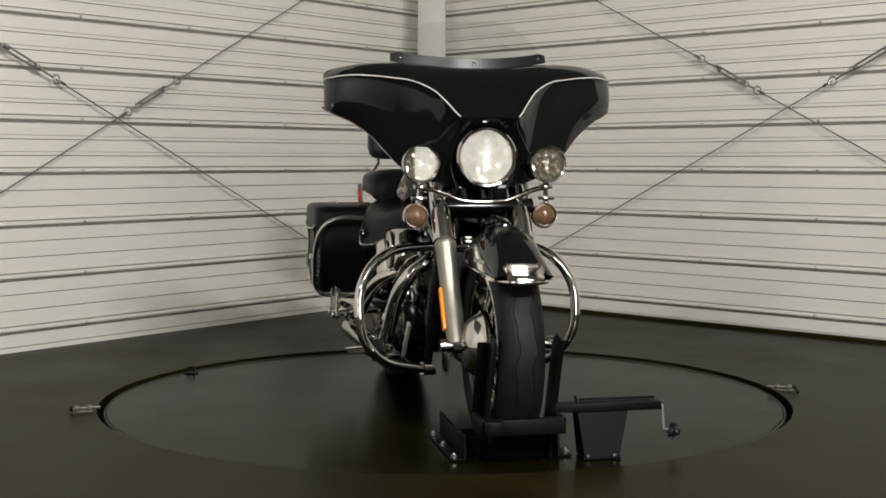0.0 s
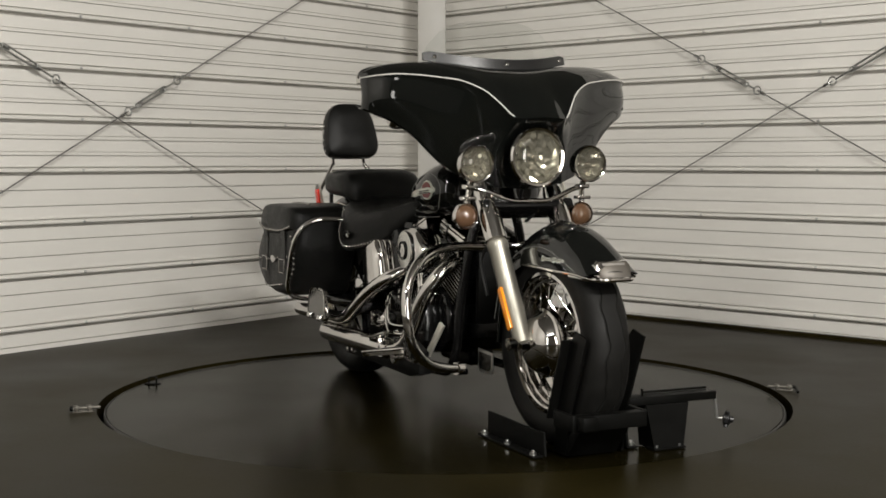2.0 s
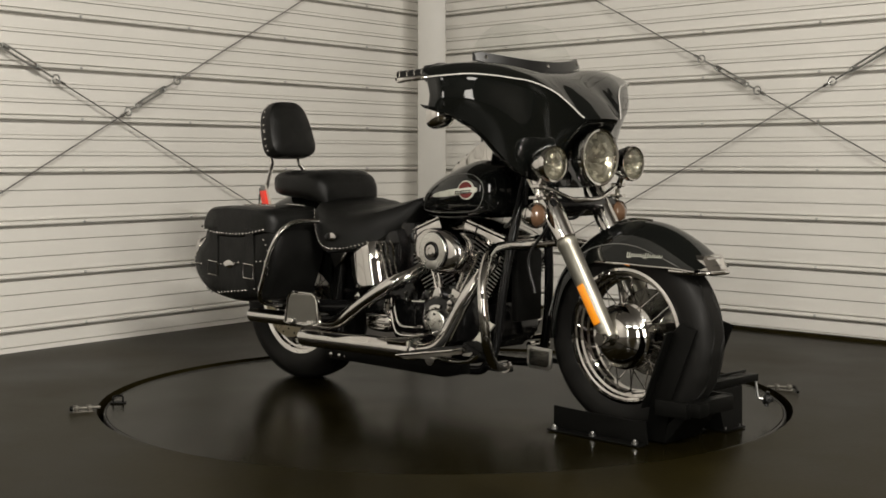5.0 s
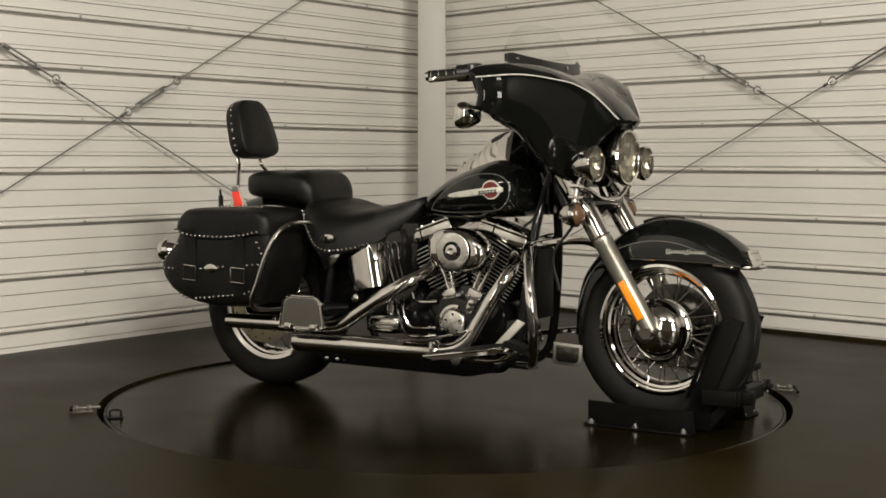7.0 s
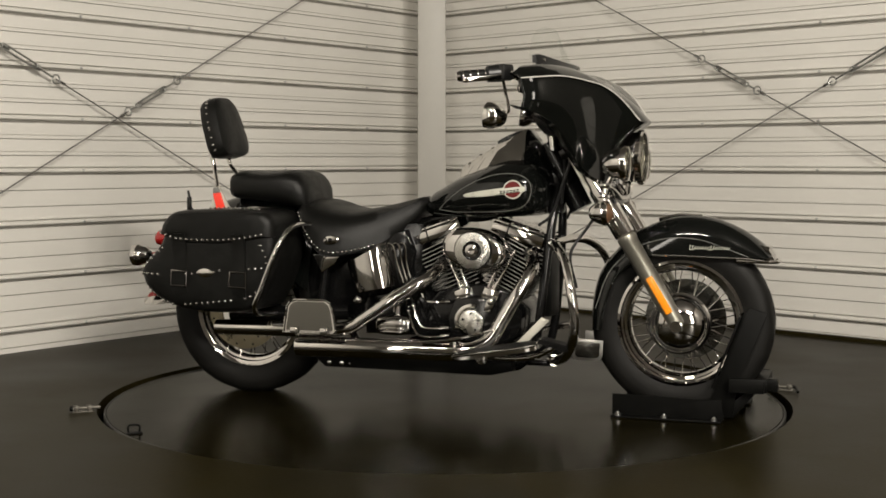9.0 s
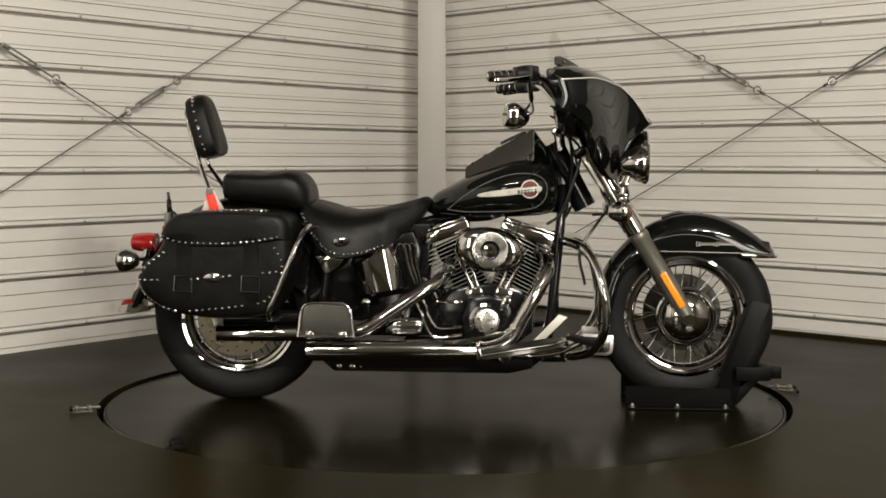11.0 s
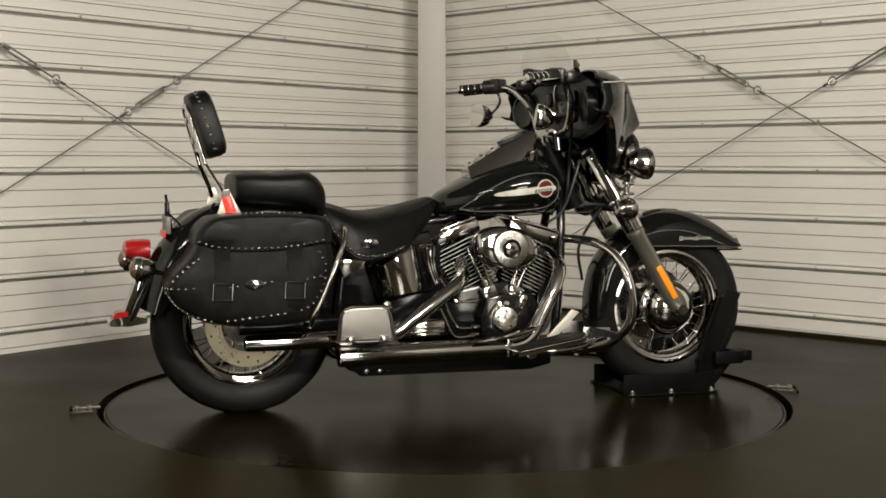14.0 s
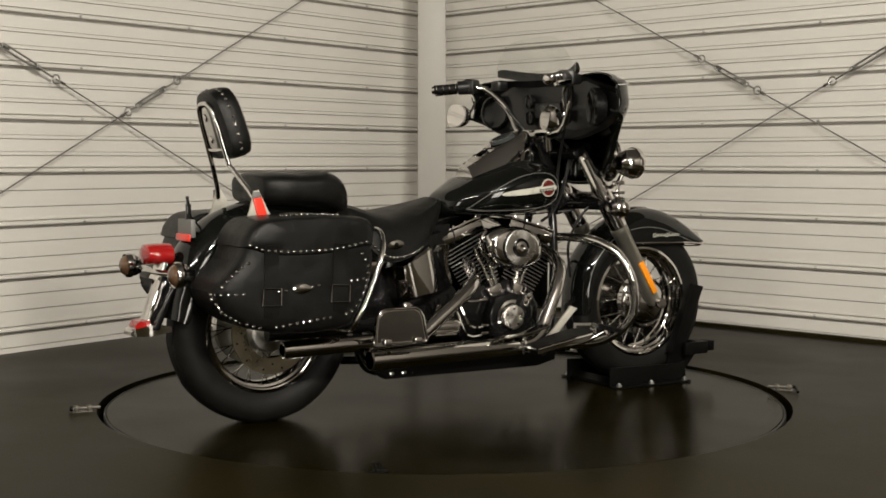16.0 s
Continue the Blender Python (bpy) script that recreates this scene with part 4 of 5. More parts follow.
part("cross_strap", b, CHROME, sis)
for s in (-1, 1):
    b = B()
    slab(b, [(-0.885, 0.690), (-0.862, 0.730), (-0.852, 0.792), (-0.832, 0.796), (-0.812, 0.745), (-0.775, 0.690)], s * 0.155, s * 0.163, 0.003)
    sp = part("sissy_plate", b, SATIN, sis, "chrome side plate")
    b = B()
    slab(b, [(-0.838, 0.698), (-0.857, 0.768), (-0.826, 0.772), (-0.803, 0.700)], s * 0.164, s * 0.172, 0.002)
    part("red_reflector", b, REDREF, sp, "red reflector")
    b = B()
    slab(b, [(-0.857, 0.769), (-0.856, 0.790), (-0.833, 0.792), (-0.827, 0.773)], s * 0.164, s * 0.170, 0.002)
    part("latch", b, GREYPART, sp)


# ---- saddlebags ----
BAG = [(-1.054, 0.483), (-1.031, 0.524), (-0.986, 0.568), (-0.960, 0.611), (-0.950, 0.648), (-0.924, 0.682), (-0.877, 0.701), (-0.707, 0.709), (-0.556, 0.701), (-0.518, 0.682), (-0.505, 0.615), (-0.503, 0.539), (-0.527, 0.460), (-0.565, 0.385), (-0.603, 0.351), (-0.744, 0.338), (-0.905, 0.355), (-0.986, 0.389), (-1.037, 0.436)]
BC = V(-0.775, 0, 0.52)
BULGE = [(0.3, 0.425), (0.7, 0.423), (0.88, 0.418), (0.95, 0.408), (0.985, 0.392), (1.0, 0.365)]


def bag_side(x, z):
    """How far out the bag's flank stands at x and z."""
    a = math.atan2(z - BC.z, x - BC.x)
    path = spline([V(p, 0, q) for p, q in BAG + BAG[:1]], 4)
    far = min(path, key=lambda q: abs((math.atan2(q.z - BC.z, q.x - BC.x) - a + math.pi) % (2 * math.pi) - math.pi))
    f = math.hypot(x - BC.x, z - BC.z) / math.hypot(far.x - BC.x, far.z - BC.z)
    for (p, y0), (q, y1) in zip(BULGE, BULGE[1:]):
        if f <= q:
            return y0 + (y1 - y0) * max(0, f - p) / (q - p)
    return 0.365


def saddlebag(s):
    path = spline([V(x, 0, z) for x, z in BAG + BAG[:1]], 4)[:-1]
    def ring(y, f, keep=1.0):
        return [V(BC.x + (q.x - BC.x) * f, s * y, BC.z + (q.z - BC.z) * f) for q in path]
    b = B()
    skin(b, [ring(0.165, 0.96), ring(0.175, 1.0), ring(0.365, 1.0), ring(0.392, 0.985), ring(0.408, 0.95), ring(0.418, 0.88), ring(0.423, 0.7), ring(0.425, 0.3)])
    bag = part("saddlebag", b, LEATHER, bike, "black leather saddlebag with chrome studs and two straps")
    # the lid overlaps the upper part
    lid_low = [(-0.965, 0.624), (-0.886, 0.594), (-0.763, 0.588), (-0.650, 0.594), (-0.508, 0.618)]
    lowp = spline([V(x, 0, z) for x, z in lid_low], 6)
    up = [(-0.505, 0.662), (-0.518, 0.690), (-0.556, 0.709), (-0.707, 0.716), (-0.877, 0.710), (-0.928, 0.690), (-0.956, 0.656)]
    upp = spline([V(x, 0, z) for x, z in up], 4)
    ol = lowp + upp
    c = V(-0.755, 0, 0.655)
    lr = lambda y, f: [V(c.x + (q.x - c.x) * f, s * y, c.z + (q.z - c.z) * f) for q in ol]
    b = B()
    skin(b, [lr(0.185, 1.005), lr(0.385, 1.005), lr(0.410, 0.985), lr(0.424, 0.93), lr(0.432, 0.84), lr(0.434, 0.4)])
    lid = part("lid", b, LEATHER, bag, "leather lid flap")
    stud_row(lid, [(x, s * 0.4335, z + 0.006) for x, z in [(-0.948, 0.624), (-0.886, 0.605), (-0.763, 0.600), (-0.650, 0.605), (-0.527, 0.626)]], (0, s, 0), 0.0215)
    stud_row(lid, [(-0.80, s * 0.33, 0.7165), (-0.70, s * 0.33, 0.7195), (-0.60, s * 0.33, 0.716)], (0, 0, 1), 0.018)
    for path_ in ([(-1.052, 0.477), (-0.948, 0.477)], [(-0.850, 0.481), (-0.812, 0.483)], [(-0.737, 0.491), (-0.692, 0.498)], [(-0.597, 0.504), (-0.537, 0.509)],
                  [(-0.948, 0.573), (-0.990, 0.543), (-1.035, 0.498)], [(-1.050, 0.460), (-1.018, 0.417), (-0.962, 0.385), (-0.903, 0.366)], [(-0.858, 0.368), (-0.763, 0.378), (-0.669, 0.389)],
                  [(-0.556, 0.590), (-0.533, 0.543), (-0.542, 0.474), (-0.578, 0.417), (-0.616, 0.397)]):
        line_ = spline([V(x, 0, z) for x, z in path_], 8)
        stud_row(bag, [(q.x, s * (bag_side(q.x, q.z) + 0.002), q.z) for q in line_], (0, s, 0), 0.0235)
    for x0, x1 in ((-0.899, -0.850), (-0.663, -0.612)):
        b = B()
        # strap hugging the bag, from under the lid to the bottom
        prof = [(0.628, 0.436), (0.60, 0.431), (0.56, 0.4275), (0.50, 0.4275), (0.44, 0.4265), (0.40, 0.4225), (0.375, 0.410)]
        rings = [[V(x0, s * (y - 0.004), z), V(x0, s * y, z), V(x1, s * y, z), V(x1, s * (y - 0.004), z)] for z, y in prof]
        skin(b, rings)
        st = part("strap", b, LEATHER, bag, "leather strap")
        b = B()
        xm0, xm1 = x0 - 0.006, x1 + 0.006
        tube(b, [(xm0, s * 0.434, 0.494), (xm1, s * 0.434, 0.491), (xm1 - 0.002, s * 0.434, 0.437), (xm0 - 0.004, s * 0.434, 0.440), (xm0, s * 0.434, 0.494)], 0.0026, 6, smooth=False)
        part("buckle", b, CHROME, st, "chrome wire buckle")
    b = B()
    cc = V(-0.772, s * 0.4265, 0.487)
    out = [cc + V(0.036 * math.cos(2 * math.pi * k / 24) * (1 - 0.25 * abs(math.sin(2 * math.pi * k / 24))), 0, 0.0165 * math.sin(2 * math.pi * k / 24)) for k in range(24)]
    skin(b, [out, [cc.lerp(q, 0.95) + V(0, s * 0.005, 0) for q in out], [cc.lerp(q, 0.4) + V(0, s * 0.009, 0) for q in out]])
    part("concho", b, CHROME, bag, "oval chrome concho")
    b = B()
    tube(b, [(-0.43, s * 0.17, 0.652), (-0.445, s * 0.26, 0.660), (-0.455, s * 0.345, 0.658), (-0.470, s * 0.405, 0.625), (-0.500, s * 0.432, 0.55), (-0.545, s * 0.434, 0.44), (-0.578, s * 0.425, 0.372), (-0.580, s * 0.38, 0.340), (-0.575, s * 0.25, 0.330)], 0.0095, 10)
    part("bag_guard", b, CHROME, bike, "chrome saddlebag guard rail")
    return bag


for s in (-1, 1):
    saddlebag(s)

# ---- tail ----
b = B()
tube(b, [(-1.105, 0, 0.60), (-1.112, 0, 0.545), (-1.13, 0, 0.50)], 0.045, 16, flat=0.5)
tl_base = part("tail_lamp", b, CHROME, bike, "chrome tail lamp base")
b = B()
lathe(b, (-1.085, 0, 0.585), (-1, 0, 0.03), [(0.0, 0.036), (0.02, 0.037), (0.06, 0.035), (0.082, 0.031), (0.090, 0.018), (0.091, 0.001)], 32)
for v in b.verts:
    v.co.y *= 1.6
part("lens", b, RED, tl_base, "red tail lamp lens")
b = B()
tube(b, [(-1.115, -0.215, 0.533), (-1.125, -0.11, 0.530), (-1.130, 0, 0.527), (-1.125, 0.11, 0.530), (-1.115, 0.215, 0.533)], 0.016, 12, flat=0.7)
part("signal_bar", b, CHROME, bike, "chrome bar for the rear signals")
for s in (-1, 1):
    round_lamp("rear_signal", (-1.145, s * 0.232, 0.535), 0.040, 0.058, "chrome bullet rear turn signal", AMBER, bowl=False, face=(-1, 0, 0))
b = B()
slab(b, [(-1.128, 0.500), (-1.105, 0.500), (-1.150, 0.345), (-1.185, 0.345)], -0.035, 0.035, 0.004)
part("fender_extension", b, CHROME, bike, "chrome strip down the fender tail")
b = B()
slab(b, [(-1.085, 0.52), (-1.065, 0.52), (-1.145, 0.345), (-1.165, 0.345)], -0.075, 0.075, 0.004)
part("plate_bracket", b, DARK, bike)
b = B()
ring = lambda x, w, z0, z1: [V(x, -w, z0), V(x, w, z0), V(x, w, z1), V(x, -w, z1)]
skin(b, [ring(-1.10, 0.060, 0.335, 0.352), ring(-1.16, 0.062, 0.325, 0.362), ring(-1.215, 0.050, 0.325, 0.350), ring(-1.228, 0.035, 0.327, 0.338)])
tip = part("fender_tip_lamp", b, CHROME, bike, "chrome fender tip with red lens")
b = B()
skin(b, [ring(-1.165, 0.040, 0.350, 0.376), ring(-1.200, 0.036, 0.346, 0.372), ring(-1.212, 0.030, 0.343, 0.357)])
part("lens", b, RED, tip)
b = B()
box(b, (-1.035, -0.075, 0.640), (-1.018, 0.045, 0.700), 0.004, None)
hold = part("plate_holder", b, GREYPART, bike, "grey bracket with a red strip on the fender")
b = B()
box(b, (-1.042, -0.075, 0.628), (-1.036, 0.045, 0.652), 0.002)
part("red_strip", b, REDREF, hold)
b = B()
rod(b, (-1.012, -0.03, 0.655), (-1.030, -0.03, 0.775), 0.006, 0.005, 10)
box(b, (-1.034, -0.037, 0.69), (-1.018, -0.023, 0.75), 0.002)
rod(b, (-1.02, -0.03, 0.71), (-0.985, -0.02, 0.675), 0.0035, seg=8)
part("antenna_mount", b, DARK, hold, "black antenna mount")

# ---- engine ----
# lathe-turned faces: gloss drawn out round the middle
SPUN = material("spun_alloy", (0.66, 0.65, 0.61), 0.30, metal=1.0, vary=0.05, fine=300)
tan = SPUN.node_tree.nodes.new("ShaderNodeTangent")
tan.direction_type, tan.axis = "RADIAL", "Y"
SPUN.node_tree.nodes["Principled BSDF"].inputs["Anisotropic"].default_value = 0.85
SPUN.node_tree.links.new(tan.outputs[0], SPUN.node_tree.nodes["Principled BSDF"].inputs["Tangent"])
b = B()
slab(b, [(-0.03, 0.27), (0.0, 0.225), (0.10, 0.205), (0.26, 0.215), (0.33, 0.27), (0.335, 0.35), (0.29, 0.42), (0.20, 0.45), (0.12, 0.445), (0.02, 0.42), (-0.03, 0.36)], -0.135, 0.16, 0.015)
eng = part("crankcase", b, DARK, bike, "black enamelled crankcase")
b = B()
slab(b, [(-0.27, 0.25), (-0.02, 0.25), (-0.01, 0.40), (-0.06, 0.47), (-0.24, 0.45), (-0.28, 0.36)], -0.13, 0.16, 0.015)
part("gearbox", b, DARK, bike, "black gearbox case")


def cylinder(foot, head, tilt):
    foot, head = V(*foot), V(*head)
    d = (head - foot).normalized()
    L = (head - foot).length
    m = Matrix.Translation(foot) @ pose(0, 0, 0, 0, math.degrees(math.atan2(d.x, d.z)), 0)
    b = B()
    rod(b, foot - d * 0.03, head, 0.062, 0.062, 28)
    cyl = part("cylinder", b, DARK, bike, "black finned cylinder barrel")
    n = 15
    for k in range(n):
        z = 0.004 + (L - 0.01) * k / (n - 1)
        w = 0.074 + 0.027 * k / (n - 1)
        f = B()
        box(f, (-w, -0.112, z - 0.0020), (w, 0.112, z + 0.0020), 0.0, m)
        fin = part("fin", f, DARK, cyl)
        f = B()
        box(f, (-w - 0.0004, -0.1135, z - 0.0011), (w + 0.0004, -0.1118, z + 0.0011), 0.0, m)
        part("fin_edge", f, BRUSHED, cyl, "bright machined fin edge")
    return m, L


for foot, head, lo in (((0.108, 0, 0.405), (0.018, 0, 0.598), ((-0.096, 0.625), (0.087, 0.690))), ((0.243, 0, 0.410), (0.335, 0, 0.593), ((0.222, 0.685), (0.415, 0.628)))):
    cylinder(foot, head, 0)
    (x0, z0), (x1, z1) = lo
    L = math.hypot(x1 - x0, z1 - z0)
    m = Matrix.Translation((x0, 0, z0)) @ pose(0, 0, 0, 0, -math.degrees(math.atan2(z1 - z0, x1 - x0)), 0)
    b = B()
    box(b, (0, -0.118, -0.054), (L, 0.118, -0.010), 0.007, m)
    hd = part("rocker_box", b, CHROME, bike, "chrome rocker box")
    b = B()
    box(b, (0.003, -0.116, -0.0095), (L - 0.003, 0.116, 0.002), 0.005, m)
    part("rocker_cover", b, CHROME, hd)
    for k in range(4):
        b = B()
        rod(b, m @ V(0.02 + (L - 0.04) * k / 3, -0.108, -0.002), m @ V(0.02 + (L - 0.04) * k / 3, -0.108, 0.006), 0.0055, seg=8)
        part("cover_bolt", b, CHROME, hd)
    b = B()
    box(b, (L * 0.30, -0.1195, -0.052), (L * 0.33, -0.117, 0.0), 0.001, m)
    part("cover_joint", b, DARK, hd)

# pushrod tubes and tappet blocks
for p, q in (((0.112, -0.145, 0.430), (0.045, -0.135, 0.575)), ((0.132, -0.145, 0.432), (0.085, -0.138, 0.585)), ((0.215, -0.145, 0.432), (0.268, -0.135, 0.585)), ((0.236, -0.145, 0.430), (0.310, -0.135, 0.575))):
    b = B()
    rod(b, p, q, 0.0085, 0.0085, 14)
    rod(b, V(*p), V(*p).lerp(V(*q), 0.18), 0.012, 0.012, 14)
    rod(b, V(*p).lerp(V(*q), 0.42), V(*p).lerp(V(*q), 0.47), 0.011, 0.011, 14)
    part("pushrod_tube", b, CHROME, eng, "chrome pushrod tube")
for xa, an in ((0.120, -22), (0.226, 22)):
    b = B()
    mt = Matrix.Translation((xa, -0.145, 0.415)) @ pose(0, 0, 0, 0, an, 0)
    box(b, (-0.030, -0.022, -0.03), (0.030, 0.022, 0.018), 0.006, mt)
    for k in (-1, 1):
        rod(b, mt @ V(k * 0.023, -0.02, -0.012), mt @ V(k * 0.023, -0.03, -0.012), 0.006, seg=10)
    part("tappet_block", b, CHROME, eng, "chrome tappet block")

# cam cover, round timing cover
b = B()
slab(b, [(0.085, 0.25), (0.13, 0.225), (0.215, 0.228), (0.262, 0.26), (0.268, 0.34), (0.24, 0.395), (0.17, 0.41), (0.10, 0.395), (0.075, 0.33)], -0.20, -0.13, 0.014)
part("cam_cover", b, DARK, eng, "black cam cover")
b = B()
lathe(b, (0.168, -0.20, 0.318), (0, -1, 0), [(-0.01, 0.047), (0.012, 0.047), (0.016, 0.045), (0.018, 0.042), (0.019, 0.001)], 44)
tc_ = part("timing_cover", b, SPUN, eng, "round polished timing cover")
for k in range(5):
    a = 2 * math.pi * k / 5 + 0.3
    b = B()
    rod(b, (0.168 + 0.031 * math.cos(a), -0.217, 0.318 + 0.031 * math.sin(a)), (0.168 + 0.031 * math.cos(a), -0.2215, 0.318 + 0.031 * math.sin(a)), 0.004, seg=10)
    part("cover_screw", b, DARK, tc_)

b = B()
arc = [math.radians(75 + 9 * k) for k in range(16)]
skin(b, [[V(0.168 + r * math.cos(a), y, 0.318 + r * math.sin(a)) for a in arc] for r, y in ((0.066, -0.198), (0.064, -0.206), (0.055, -0.209), (0.050, -0.204))], closed=False, caps=False)
part("cover_lip", b, CHROME, tc_, "bright crescent beside the timing cover")
b = B()
box(b, (-0.016, -0.014, -0.024), (0.016, 0.012, 0.024), 0.009, Matrix.Translation((0.232, -0.196, 0.376)) @ pose(0, 0, 0, 0, 18, 0))
lathe(b, (0.240, -0.206, 0.392), (0, -1, 0), [(0, 0.013), (0.008, 0.012), (0.010, 0.004)], 16)
part("sensor_cover", b, CHROME, eng, "small chrome sensor cover")

# air cleaner
b = B()
for f_ in (0,):
    rings = []
    for y, f in ((-0.135, 0.90), (-0.150, 0.99), (-0.185, 1.0), (-0.207, 0.965), (-0.222, 0.88), (-0.230, 0.72), (-0.231, 0.4)):
        ring = []
        for k in range(56):
            a = 2 * math.pi * k / 56
            c, s = math.cos(a), math.sin(a)
            ring.append(V(0.176 + 0.124 * f * math.copysign(abs(c) ** 0.86, c), y, 0.573 - 0.012 * c * f + 0.080 * f * math.copysign(abs(s) ** 0.92, s)))
        rings.append(ring)
    skin(b, rings)
ac = part("air_cleaner", b, CHROME, bike, "oval chrome air cleaner cover")
b = B()
lathe(b, (0.180, -0.233, 0.575), (0, -1, 0), [(-0.01, 0.066), (0.007, 0.066), (0.009, 0.064), (0.0095, 0.062), (0.0105, 0.034), (0.0105, 0.033)], 56)
q = B()
torus(q, (0.180, -0.2325, 0.575), (0, 1, 0), 0.0675, 0.0026, 48, 6)
part("insert_groove", q, DARK, ac)
ins = part("cleaner_insert", b, SPUN, ac, "brushed round insert")
b = B()
lathe(b, (0.180, -0.2445, 0.575), (0, -1, 0), [(0.0, 0.034), (0.003, 0.034), (0.004, 0.032), (0.003, 0.030), (0.001, 0.024)], 40)
part("insert_ring", b, DARK, ac)
b = B()
lathe(b, (0.180, -0.244, 0.575), (0, -1, 0), [(0.0, 0.024), (0.005, 0.023), (0.007, 0.012), (0.006, 0.011), (0.005, 0.001)], 32)
part("insert_badge", b, CHROME, ac, "round chrome badge")
b = B()
box(b, (0.11, -0.15, 0.53), (0.25, -0.06, 0.61), 0.01)
part("carburettor", b, BRUSHED, bike)

# oil tank cover beside the seat post: a curved chrome panel
b = B()
rings = []
for k in range(13):
    u = k / 12
    x = -0.326 + 0.172 * u
    y = -0.232 + 0.055 * (2 * u - 1) ** 4 + 0.012 * (2 * u - 1) ** 2
    top, low = 0.514 + 0.078 * min(1, u * 1.2), 0.402 + 0.030 * u
    lean = 0.030
    rings.append([V(x, y + 0.06, top), V(x, y + 0.012, top), V(x + 0.002, y + 0.002, top - 0.008), V(x + lean * 0.5, y, (top + low) / 2), V(x + lean, y + 0.002, low + 0.006), V(x + lean, y + 0.012, low), V(x + lean, y + 0.06, low)])
skin(b, rings)
ot = part("oil_tank", b, CHROME, bike, "curved chrome oil tank cover")
b = B()
for k in range(3):
    y0 = -0.200 + 0.014 * k
    tube(b, [(-0.160 + 0.020 * k, y0, 0.570), (-0.146 + 0.020 * k, y0 - 0.010, 0.592), (-0.128 + 0.018 * k, y0 - 0.008, 0.580), (-0.116 + 0.013 * k, y0, 0.52), (-0.092 + 0.011 * k, y0, 0.450)], 0.0036, 8)
part("oil_line", b, CHROME, ot, "bent chrome oil lines")
b = B()
slab(b, [(-0.335, 0.52), (-0.30, 0.60), (-0.10, 0.64), (-0.07, 0.56), (-0.09, 0.42), (-0.28, 0.38)], -0.155, 0.15, 0.02)
part("battery_box", b, DARK, bike)
# black filler added to close the see-through gap under the seat
b = B()
slab(b, [(-0.50, 0.335), (-0.30, 0.30), (-0.05, 0.40), (-0.04, 0.665), (-0.20, 0.66), (-0.46, 0.66), (-0.52, 0.56)], -0.118, 0.118, 0.015)
part("gap_fill", b, DARK, bike, "added black filler under the seat")
b = B()
slab(b, [(-0.455, 0.545), (-0.345, 0.545), (-0.37, 0.51), (-0.42, 0.478)], -0.185, -0.178, 0.002)
part("frame_cover", b, CHROME, bike, "chrome frame corner cover")
b = B()
lathe(b, (-0.270, -0.17, 0.380), (0, -1, 0), [(0, 0.016), (0.03, 0.015), (0.034, 0.008)], 16)
part("swingarm_cap", b, CHROME, bike)

# chrome regulator-like cover low behind the cams
b = B()
loft(b, [(-0.195, 0.275, 0.315, 0.018, 0.295), (-0.185, 0.262, 0.328, 0.030, 0.295), (-0.128, 0.258, 0.332, 0.034, 0.295), (-0.072, 0.262, 0.328, 0.030, 0.295), (-0.060, 0.278, 0.312, 0.018, 0.295)], 24, 3)
for v in b.verts:
    v.co.y -= 0.195
gc = part("gearbox_cover", b, CHROME, bike, "chrome gearbox end cover")
for k in range(4):
    b = B()
    box(b, (-0.170, -0.232, 0.272 + 0.014 * k), (-0.085, -0.226, 0.276 + 0.014 * k), 0.001)
    part("cover_rib", b, CHROME, gc)
b = B()
lathe(b, (-0.125, -0.17, 0.352), (0, 0, 1), [(-0.02, 0.018), (0.010, 0.018), (0.014, 0.012), (0.026, 0.012), (0.028, 0.004)], 18)
part("filler_plug", b, CHROME, bike)
for pts in ([(-0.062, -0.19, 0.40), (-0.045, -0.21, 0.345), (-0.015, -0.215, 0.295), (0.035, -0.20, 0.288), (0.075, -0.18, 0.290)], [(-0.085, -0.19, 0.385), (-0.065, -0.21, 0.335), (-0.030, -0.215, 0.265), (0.03, -0.20, 0.258), (0.075, -0.18, 0.262)], [(-0.03, -0.17, 0.41), (-0.01, -0.18, 0.385), (0.03, -0.18, 0.382), (0.075, -0.17, 0.384)]):
    b = B()
    tube(b, pts, 0.0052, 8)
    rod(b, V(*pts[-1]) - V(0.03, 0, 0), V(*pts[-1]), 0.0085, seg=10)
    part("oil_pipe", b, CHROME, eng, "bent chrome oil pipe")

# ---- exhaust ----
b = B()
tube(b, [(0.03, -0.08, 0.53), (0.02, -0.17, 0.485), (-0.02, -0.235, 0.452), (-0.10, -0.268, 0.400), (-0.20, -0.285, 0.334), (-0.255, -0.292, 0.298), (-0.31, -0.297, 0.284), (-0.42, -0.300, 0.281), (-0.50, -0.302, 0.280)], 0.0255, 18)
ep = part("rear_exhaust", b, CHROME, bike, "upper chrome exhaust pipe")
b = B()
lathe(b, (-0.46, -0.302, 0.280), (-1, -0.012, -0.012), [(0, 0.0255), (0.01, 0.0285), (0.30, 0.0285), (0.330, 0.0275), (0.331, 0.022), (0.25, 0.021), (0.249, 0.001)], 24)
part("silencer", b, CHROME, ep, "upper chrome silencer")
b = B()
tube(b, [(0.345, -0.09, 0.565), (0.375, -0.14, 0.54), (0.380, -0.20, 0.495), (0.345, -0.235, 0.425), (0.295, -0.25, 0.335), (0.255, -0.262, 0.268), (0.205, -0.275, 0.235), (0.14, -0.285, 0.226), (0.08, -0.29, 0.224)], 0.0255, 18)
ep2 = part("front_exhaust", b, CHROME, bike, "lower chrome exhaust pipe")
b = B()
